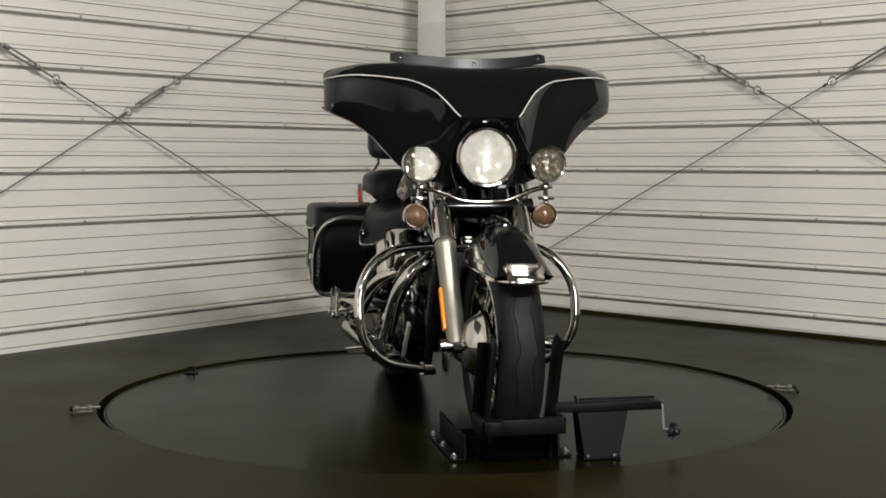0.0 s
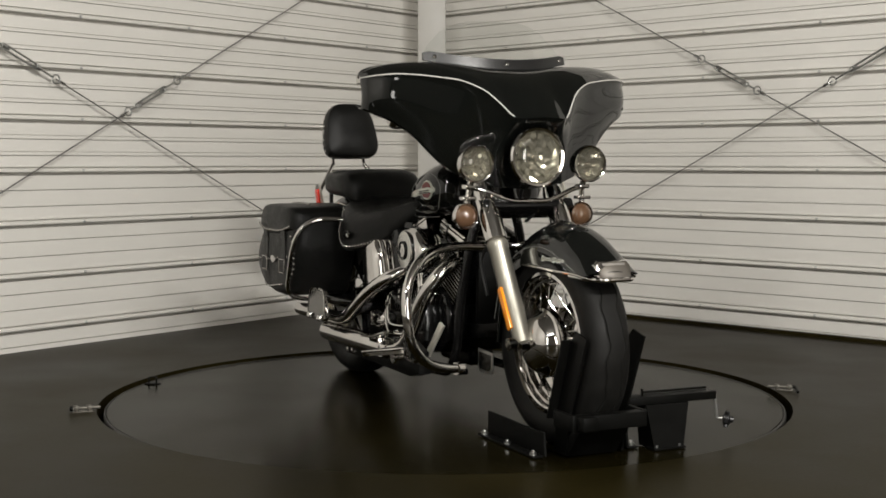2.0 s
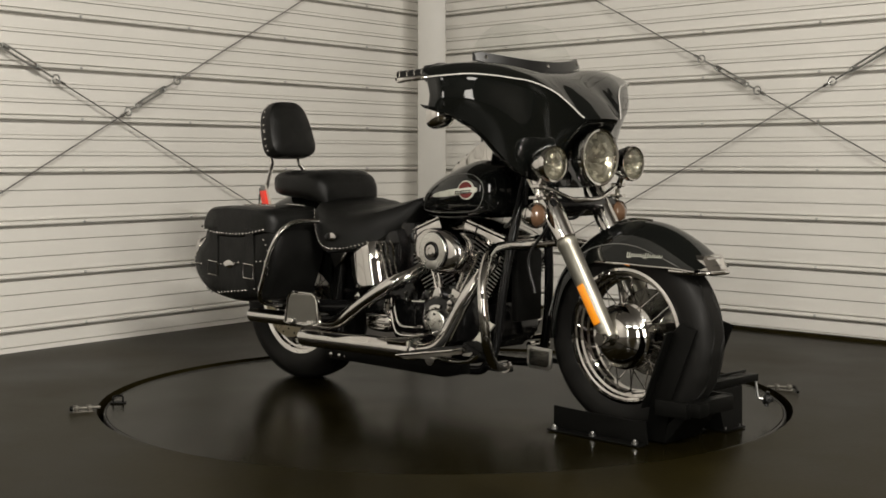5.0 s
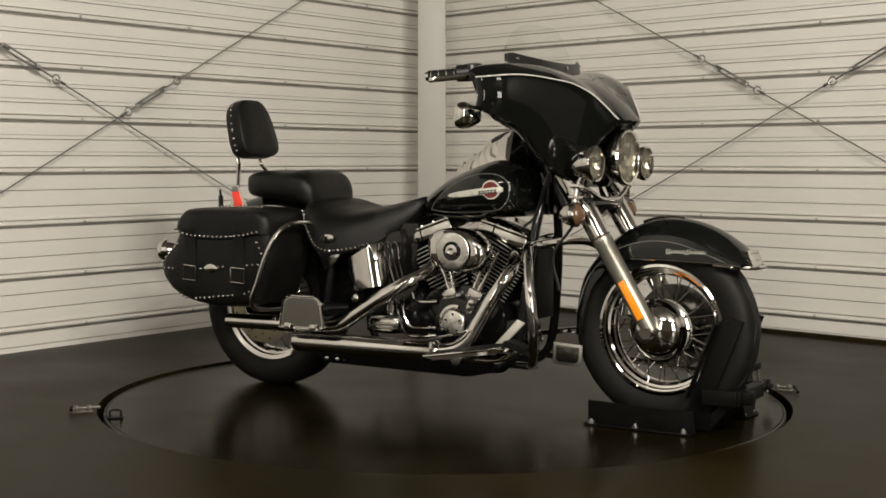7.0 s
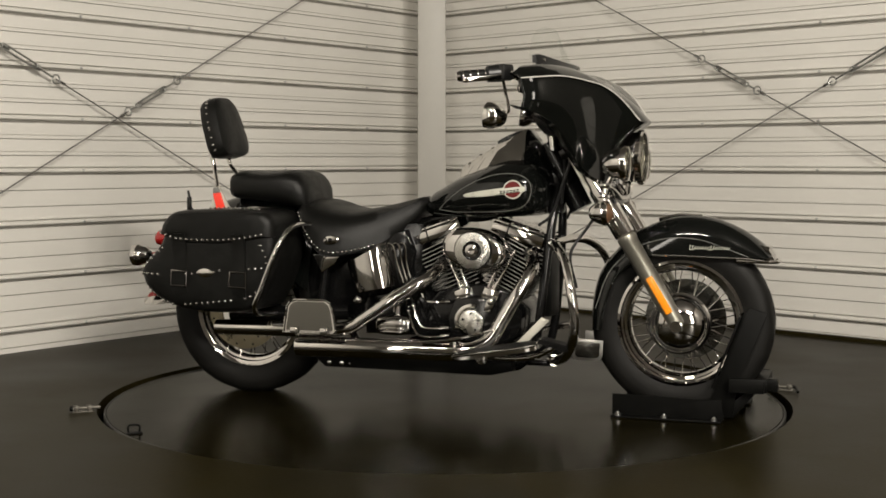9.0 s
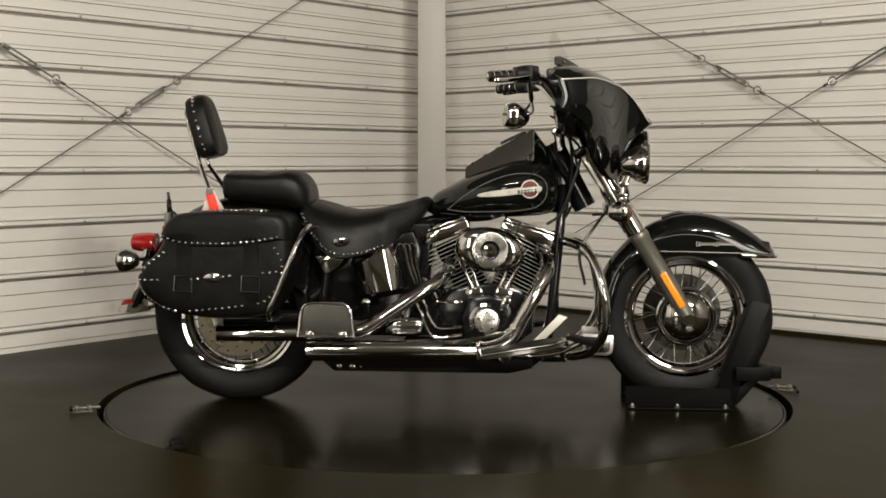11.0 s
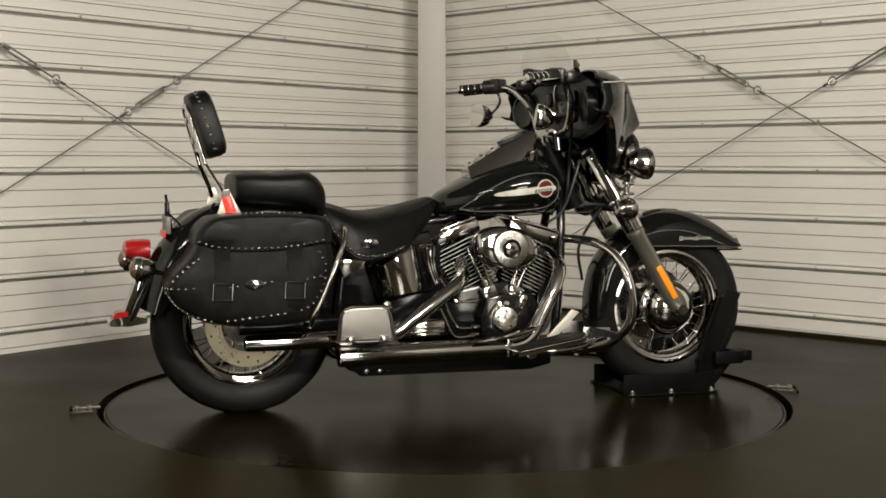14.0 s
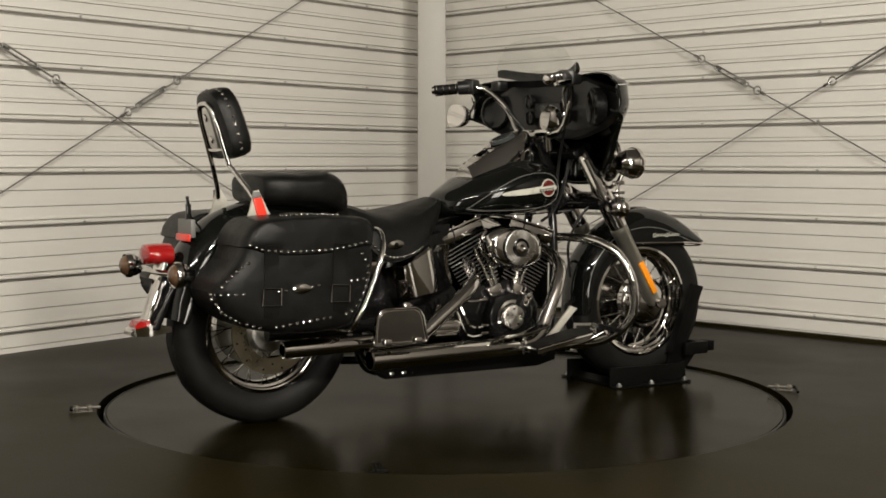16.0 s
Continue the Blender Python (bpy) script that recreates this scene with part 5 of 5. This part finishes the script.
lathe(b, (0.165, -0.286, 0.224), (-1, -0.02, -0.010), [(0, 0.026), (0.02, 0.036), (0.60, 0.037), (0.632, 0.036), (0.634, 0.030), (0.55, 0.029), (0.549, 0.001)], 28)
part("silencer", b, CHROME, ep2, "long lower chrome silencer")
b = B()
box(b, (0.137, -0.325, 0.195), (0.147, -0.245, 0.262), 0.002)
part("clamp", b, CHROME, ep2)
b = B()
slab(b, [(0.02, 0.255), (0.14, 0.262), (0.245, 0.292), (0.24, 0.300), (0.13, 0.270), (0.02, 0.262)], -0.345, -0.30, 0.002)
part("heat_strip", b, CHROME, ep2)

# ---- frame ----
b = B()
for s in (-1, 1):
    tube(b, [(0.44, s * 0.03, 0.80), (0.43, s * 0.085, 0.66), (0.41, s * 0.12, 0.45), (0.385, s * 0.13, 0.25), (0.34, s * 0.135, 0.172), (0.26, s * 0.14, 0.152), (-0.05, s * 0.15, 0.148), (-0.34, s * 0.15, 0.150), (-0.42, s * 0.15, 0.19), (-0.44, s * 0.15, 0.30), (-0.42, s * 0.14, 0.50)], 0.0165, 12)
tube(b, [(0.44, 0, 0.85), (0.2, 0, 0.70), (0.0, 0, 0.68), (-0.2, 0, 0.62), (-0.35, 0, 0.55)], 0.02, 12)
fr = part("frame", b, DARK, bike, "black tubular frame")
b = B()
slab(b, [(-0.42, 0.172), (-0.38, 0.138), (0.25, 0.136), (0.33, 0.155), (0.33, 0.19), (-0.40, 0.19)], -0.250, -0.20, 0.004)
part("lower_rail", b, STEELBLK, bike, "black rail under the silencer")
for x in (-0.36, -0.312, -0.28):
    b = B()
    r = 0.0045 if x > -0.30 else 0.009
    lathe(b, (x, -0.250, 0.155), (0, -1, 0), [(0, r), (0.006, r), (0.008, r * 0.45)], 12)
    part("rail_bolt", b, CHROME, bike)
b = B()
for s in (-1, 1):
    tube(b, [(-0.33, s * 0.12, 0.33), (-0.5, s * 0.135, 0.322), (-0.70, s * 0.14, 0.318), (-0.80, s * 0.14, 0.318)], 0.022, 12, flat=1.3)
part("swingarm", b, DARK, bike)
b = B()
rod(b, (RX, -0.16, RZ), (RX, 0.16, RZ), 0.014)
part("rear_axle", b, CHROME, bike)
b = B()
box(b, (0.395, -0.065, 0.33), (0.425, 0.065, 0.58), 0.006)
oc = part("oil_cooler", b, STEELBLK, bike, "black cooler between the downtubes")
# left side cases
b = B()
slab(b, [(-0.24, 0.24), (0.24, 0.23), (0.28, 0.30), (0.25, 0.40), (-0.2, 0.45), (-0.28, 0.36)], 0.16, 0.25, 0.03)
part("primary_cover", b, CHROME, bike, "chrome primary cover")

# engine guard
b = B()
R_ = [(0.425, -0.06, 0.598), (0.45, -0.16, 0.602), (0.495, -0.27, 0.592), (0.54, -0.345, 0.548), (0.568, -0.388, 0.47), (0.583, -0.393, 0.375), (0.575, -0.372, 0.295), (0.535, -0.305, 0.228), (0.485, -0.22, 0.198), (0.455, -0.155, 0.188)]
GUARD_L = [(x, -y * 0.94 - 0.038 * min(1, max(0, -y - 0.15) / 0.2), z) for x, y, z in R_]
R_ = [(x, y - 0.004 * min(1, max(0, -y - 0.15) / 0.2), z) for x, y, z in R_]
tube(b, R_, 0.0165, 14)
tube(b, GUARD_L, 0.0165, 14)
tube(b, [(0.425, -0.06, 0.598), (0.42, 0, 0.598), (0.425, 0.06, 0.598)], 0.0165, 14)
eg = part("engine_guard", b, CHROME, bike, "chrome looped engine guard")
for s in (-1, 1):
    b = B()
    rod(b, (0.462, s * 0.17, 0.189), (0.448, s * 0.143, 0.186), 0.021, 0.021, 16)
    part("guard_foot", b, CHROME, eg)
    b = B()
    box(b, (0.36, s * 0.14 - 0.02, 0.165), (0.46, s * 0.14 + 0.02, 0.185), 0.004)
    part("guard_bracket", b, DARK, eg)

# floorboards and pedal
for s in (-1, 1):
    m = Matrix.Translation((0.295, s * 0.325, 0.240)) @ pose(0, 0, 0, s * -2, -9, s * -4)
    b = B()
    outl2 = [(-0.145, -0.055), (0.10, -0.06), (0.14, -0.035), (0.15, 0), (0.14, 0.035), (0.10, 0.06), (-0.145, 0.055)]
    skin(b, [[m @ V(x, y, z) for x, y in outl2] for z in (-0.012, 0.004)])
    fb = part("floorboard", b, CHROME, bike, "chrome-edged rider footboard")
    b = B()
    skin(b, [[m @ V(x * 0.93, y * 0.86, z) for x, y in outl2] for z in (0.0045, 0.010)])
    part("rubber_pad", b, RUBBER, fb)
    b = B()
    tube(b, [m @ V(x, y, 0.004) for x, y in outl2 + outl2[:1]], 0.0048, 8, smooth=False)
    part("board_rim", b, CHROME, fb, "bright chrome rim")
    b = B()
    lathe(b, (0.235, s * 0.27, 0.205), (0, s, 0), [(-0.06, 0.012), (0.03, 0.012), (0.03, 0.022), (0.038, 0.022), (0.04, 0.012)], 18)
    part("board_pivot", b, CHROME, fb)
    m = Matrix.Translation((-0.385, s * 0.365, 0.335)) @ pose(0, 0, 0, s * 3, 0, 0)
    b = B()
    po = [(-0.102, -0.058), (-0.090, 0.035), (-0.078, 0.052), (-0.055, 0.060), (0.055, 0.060), (0.074, 0.050), (0.084, 0.030), (0.098, -0.050), (0.090, -0.058)]
    skin(b, [[m @ V(x, y, z) for x, z in po] for y in (-0.007, 0.007)])
    pb = part("passenger_board", b, CHROME, bike, "folded-up chrome passenger footboard")
    b = B()
    skin(b, [[m @ V(x * 0.90, s * y, z * 0.88 + 0.001) for x, z in po] for y in (0.0072, 0.0095)])
    part("board_face", b, DULLCHROME, pb)
    b = B()
    tube(b, [m @ V(x, s * 0.008, z) for x, z in po + po[:1]], 0.0042, 8, smooth=False)
    part("board_frame", b, CHROME, pb, "bright chrome frame")
    for k in (-1, 1):
        b = B()
        box(b, (-0.014, -0.016, -0.062), (0.014, 0.016, -0.038), 0.004, m @ Matrix.Translation((k * 0.058, s * 0.006, 0)))
        part("hinge", b, CHROME, pb)
    b = B()
    rod(b, (-0.385, s * 0.36, 0.285), (-0.385, s * 0.15, 0.30), 0.012, 0.014, 12)
    part("board_arm", b, CHROME, pb)
b = B()
m = Matrix.Translation((0.505, -0.335, 0.268)) @ pose(0, 0, 0, 0, 14, -6)
skin(b, [[m @ V(x, y, z) for x, y in ((-0.055, -0.028), (0.045, -0.032), (0.056, -0.02), (0.056, 0.02), (0.045, 0.032), (-0.055, 0.028))] for z in (-0.008, 0.008)])
bp_ = part("brake_pedal", b, DARK, bike, "black brake pedal")
b = B()
skin(b, [[m @ V(x * 0.86, y * 0.8, z) for x, y in ((-0.055, -0.028), (0.045, -0.032), (0.056, -0.02), (0.056, 0.02), (0.045, 0.032), (-0.055, 0.028))] for z in (0.0085, 0.013)])
part("pedal_pad", b, RUBBER, bp_)
b = B()
tube(b, [(0.50, -0.325, 0.258), (0.43, -0.30, 0.222), (0.34, -0.275, 0.205), (0.24, -0.26, 0.205)], 0.009, 10)
part("pedal_arm", b, CHROME, bp_)
b = B()
rod(b, (0.101, -0.300, 0.256), (0.275, -0.300, 0.305), 0.0042, seg=8)
part("brake_rod", b, CHROME, bp_, "thin chrome brake rod")
b = B()
slab(b, [(0.30, 0.215), (0.335, 0.215), (0.455, 0.335), (0.425, 0.345)], -0.215, -0.205, 0.002)
part("side_shield", b, SATIN, bike, "bare alloy shield by the downtube")
for s in (-1, 1):
    b = B()
    fo = [(0.522, 0.186), (0.600, 0.184), (0.616, 0.190), (0.622, 0.204), (0.624, 0.258), (0.514, 0.264), (0.512, 0.200)]
    slab(b, fo, min(s * 0.106, s * 0.111), max(s * 0.106, s * 0.111), 0.002)
    fp = part("fender_tip_plate", b, BRUSHED, bike, "bright plate at the fender's lower tip")
    b = B()
    slab(b, [(0.568 + (x - 0.568) * 0.80, 0.224 + (z - 0.224) * 0.74) for x, z in fo], min(s * 0.1105, s * 0.1130), max(s * 0.1105, s * 0.1130), 0.0008)
    part("plate_face", b, DULLCHROME, fp)
b = B()
box(b, (-0.17, 0.05, 0.13), (0.10, 0.16, 0.22), 0.02)
part("oil_pan", b, DARK, bike)

# the rear half stands slightly askew of the steered front end
SKEW = Matrix.Translation((0.5, 0, 0)) @ pose(0, 0, 0, 0, 0, 2.0) @ Matrix.Translation((-0.5, 0, 0))
for ob in list(bike.children):
    if ob.name.split(".")[0] in ("rear_wheel", "rear_fender", "brake_caliper", "tail_lamp", "signal_bar", "rear_signal", "fender_extension", "plate_bracket", "fender_tip_lamp",
                                 "plate_holder", "pillion_seat", "backrest", "sissy_bar", "swingarm", "rear_axle") or ob.name in ("saddlebag.001", "bag_guard.001"):
        ob.matrix_basis = SKEW


# ---- wheel chock and its jack stand ----
def wheel_chock():
    t = thing("wheel_chock", "black steel wheel chock with crank jack stand", "wheel chock")
    for s in (-1, 1):
        b = B()
        slab(b, [(0.665, 0.006), (1.050, 0.006), (1.040, 0.078), (0.985, 0.074), (0.665, 0.080)], s * 0.140, s * 0.148, 0.002)
        part("side_rail", b, STEELBLK, t, "long black side rail")
        ya = -0.080 if s < 0 else 0.108
        b = B()
        box(b, (0.665, min(s * 0.149, s * 0.185), 0.002), (1.045, max(s * 0.149, s * 0.185), 0.008), 0.001)
        part("rail_flange", b, STEELBLK, t)
        for x in (0.69, 0.85, 1.02):
            b = B()
            lathe(b, (x, s * 0.172, 0.008), (0, 0, 1), [(0, 0.011), (0.007, 0.011), (0.009, 0.006), (0.014, 0.005)], 10)
            part("floor_bolt", b, ZINC, t)
        b = B()
        slab(b, [(0.990, 0.006), (1.070, 0.006), (1.095, 0.15), (1.188, 0.372), (1.125, 0.388), (1.098, 0.36), (1.015, 0.12)], ya, ya + s * 0.008, 0.002)
        part("upright", b, STEELBLK, t, "tall black upright plate")
        b = B()
        slab(b, [(1.000, 0.112), (1.093, 0.362), (1.099, 0.360), (1.007, 0.112)], ya, ya + s * 0.038, 0.001)
        part("upright_flange", b, STEELBLK, t)
    b = B()
    box(b, (1.062, -0.128, 0.100), (1.180, -0.112, 0.150), 0.003)
    box(b, (1.062, 0.112, 0.100), (1.180, 0.128, 0.150), 0.003)
    box(b, (1.150, -0.118, 0.102), (1.190, 0.118, 0.148), 0.003)
    part("cross_bar", b, STEELBLK, t)
    b = B()
    box(b, (1.188, -0.118, 0.108), (1.225, -0.068, 0.150), 0.004)
    part("end_block", b, STEELBLK, t)
    b = B()
    slab(b, [(1.01, 0.006), (1.075, 0.006), (1.155, 0.100), (1.12, 0.102)], -0.085, 0.085, 0.002)
    part("toe_plate", b, STEELBLK, t)
    b = B()
    slab(b, [(0.68, 0.004), (0.72, 0.004), (0.72, 0.030), (0.68, 0.014)], -0.138, 0.138, 0.001)
    part("tie_bar", b, STEELBLK, t)
    b = B()
    box(b, (1.015, 0.122, 0.138), (1.065, 0.462, 0.164), 0.003)
    arm = part("jack_arm", b, STEELBLK, t, "black horizontal jack arm")
    b = B()
    box(b, (1.010, 0.215, 0.165), (1.018, 0.456, 0.172), 0.001)
    rod(b, (1.04, 0.200, 0.165), (1.05, 0.192, 0.185), 0.004, seg=8)
    part("arm_cap", b, STEELBLK, arm)
    b = B()
    skin(b, [[V(1.005, 0.212, 0.003), V(1.005, 0.318, 0.003), V(1.095, 0.318, 0.003), V(1.095, 0.212, 0.003)], [V(1.010, 0.196, 0.138), V(1.010, 0.352, 0.138), V(1.07, 0.352, 0.138), V(1.07, 0.196, 0.138)]])
    part("stand_leg", b, STEELBLK, arm)
    b = B()
    box(b, (1.060, 0.205, 0.002), (1.105, 0.322, 0.008), 0.001)
    part("stand_foot", b, STEELBLK, arm)
    for y in (0.222, 0.305):
        b = B()
        lathe(b, (1.085, y, 0.008), (0, 0, 1), [(0, 0.010), (0.007, 0.010), (0.009, 0.005), (0.013, 0.004)], 10)
        part("floor_bolt", b, ZINC, t)
    b = B()
    tube(b, [(1.045, 0.440, 0.150), (1.045, 0.468, 0.148), (1.048, 0.470, 0.140), (1.055, 0.472, 0.085), (1.060, 0.476, 0.076), (1.075, 0.490, 0.074)], 0.0045, 8)
    crank = part("crank", b, ZINC, arm, "bent steel crank")
    b = B()
    c = V(1.078, 0.492, 0.074)
    lathe(b, c, (0.6, 0.7, -0.1), [(-0.012, 0.012), (-0.008, 0.020), (0.008, 0.020), (0.012, 0.012), (0.022, 0.010)], 12)
    for k in range(5):
        a = 2 * math.pi * k / 5
        s1, u1 = frame_of(V(0.6, 0.7, -0.1))
        rod(b, c, c + (s1 * math.cos(a) + u1 * math.sin(a)) * 0.027, 0.009, 0.007, 8)
    part("knob", b, PLASTIC, crank, "black lobed knob")
    return t


chock = wheel_chock()


def tie_ring(at, turn):
    """A folding tie-down ring let into the disc."""
    t = thing("tie_down_ring", "small steel tie-down ring on the turntable rim", "tie-down ring")
    m = Matrix.Translation(at) @ pose(0, 0, 0, 0, 0, turn)
    b = B()
    box(b, (-0.026, -0.020, 0.0005), (0.026, 0.020, 0.005), 0.001, m)
    part("plate", b, STEELBLK, t)
    b = B()
    tube(b, [m @ V(-0.018, 0, 0.005), m @ V(-0.019, 0.0, 0.022), m @ V(-0.010, 0.010, 0.026), m @ V(0.010, 0.010, 0.026), m @ V(0.019, 0.0, 0.022), m @ V(0.018, 0, 0.005)], 0.0035, 8)
    part("loop", b, STEELBLK, t)
    return t


tie = tie_ring(V(-0.765, -0.935, 0), 40)

# ---- floor latches ----
def floor_latch(at, turn, hook):
    t = thing("floor_latch", "small steel barrel bolt on the floor beside the turntable", "latch", group="floor latches")
    m = Matrix.Translation(at) @ pose(0, 0, 0, 0, 0, turn)
    b = B()
    box(b, (-0.050, -0.014, 0), (0.022, 0.014, 0.004), 0.001, m)
    part("plate", b, LATCH, t)
    b = B()
    rod(b, m @ V(-0.050, 0, 0.014), m @ V(0.046, 0, 0.014), 0.0062, seg=12)
    part("bolt", b, LATCH, t)
    for x in (-0.034, 0.010):
        b = B()
        box(b, (x - 0.008, -0.013, 0.004), (x + 0.008, 0.013, 0.023), 0.003, m)
        part("keeper", b, LATCH, t)
    b = B()
    if hook:
        tube(b, [m @ V(-0.045, 0, 0.014), m @ V(-0.056, 0.004, 0.015), m @ V(-0.062, 0.030, 0.012), m @ V(-0.066, 0.075, 0.008)], 0.006, 8)
    else:
        rod(b, m @ V(-0.048, 0, 0.014), m @ V(-0.058, 0, 0.014), 0.010, 0.008, 10)
    part("handle", b, STEELBLK, t)
    return t


floor_latch(V(-1.258, -0.336, GROUND), 22, False)
floor_latch(V(1.287, 0.103, GROUND), 166, True)


# ---- cross bracing on the walls ----
def brace(origin, along, inward, p, q, gear, label, out):
    """A steel cable from p to q (distance along the wall, height) with a turnbuckle between two rings over the stretch gear."""
    at = lambda s, z: origin + along * s + inward * out + V(0, 0, z)
    t = thing("bracing_cable", label, "bracing cable", group="wall cross bracing")
    a, c = at(*p), at(*q)
    g0, g1 = a.lerp(c, gear[0]), a.lerp(c, gear[1])
    d = (c - a).normalized()
    for u, v in ((a, g0), (g1, c)):
        b = B()
        rod(b, u, v, 0.0036, seg=8)
        part("cable", b, CABLE, t)
    for e in (g0, g1):
        b = B()
        torus(b, e, inward, 0.020, 0.0040, 24, 8)
        part("ring", b, ZINC, t, "steel ring")
    L = (g1 - g0).length
    h0, h1 = g0 + d * L * 0.28, g1 - d * L * 0.20
    b = B()
    rod(b, g0 + d * 0.018, h0 + d * 0.03, 0.0050, seg=8)
    part("threaded_rod", b, ZINC, t)
    b = B()
    rod(b, h1 - d * 0.03, g1 - d * 0.018, 0.0050, seg=8)
    part("threaded_rod", b, ZINC, t)
    b = B()
    side = d.cross(inward).normalized()
    for s in (-1, 1):
        rod(b, h0 + side * 0.0105 * s, h1 + side * 0.0105 * s, 0.0050, seg=8)
    for e in (h0, h1):
        rod(b, e - d * 0.010, e + d * 0.010, 0.0140, seg=10)
    part("turnbuckle", b, ZINC, t, "galvanised turnbuckle")
    for e, sgn in ((g0, -1), (g1, 1)):
        b = B()
        rod(b, e + d * sgn * 0.022, e + d * sgn * 0.050, 0.0085, seg=8)
        part("clamp", b, ZINC, t)
    return t


def line(p, q, s):
    return (s, p[1] + (q[1] - p[1]) * (s - p[0]) / (q[0] - p[0]))


def span(p, q, s0, s1, far, near):
    """Ends on the line through p and q at s0 and s1, with the gear between far and near as shares of it."""
    a, c = line(p, q, s0), line(p, q, s1)
    return a, c, ((far - s0) / (s1 - s0), (near - s0) / (s1 - s0))


OUT = 0.055
LABEL = "thin steel bracing cable with turnbuckle across the siding"
a, c, g = span((1.134, 0.400), (2.939, 1.275), 0.30, 5.2, 2.925, 3.27)
brace(CORNER, DIR_W, IN_W, a, c, g, LABEL, OUT)
a, c, g = span((1.263, 1.791), (3.237, 0.750), 0.10, 4.5, 2.20, 2.515)
brace(CORNER, DIR_W, IN_W, a, c, g, LABEL, OUT + 0.012)
a, c, g = span((1.364, 1.797), (3.129, 0.885), 0.10, 4.7, 2.085, 2.425)
brace(CORNER, DIR_E, IN_E, a, c, g, LABEL, OUT)
a, c, g = span((1.077, 0.392), (3.116, 1.411), 0.30, 5.2, 2.85, 3.22)
brace(CORNER, DIR_E, IN_E, a, c, g, LABEL, OUT + 0.012)


# ---- what turns ----
def motions():
    rows = [(t, pose(0, 0, 0, 0, 0, a)) for t, a in TURN]
    for ob in TURNING:
        walk(ob, rows)


TURNING = [table, bike, chock, tie]
motions()
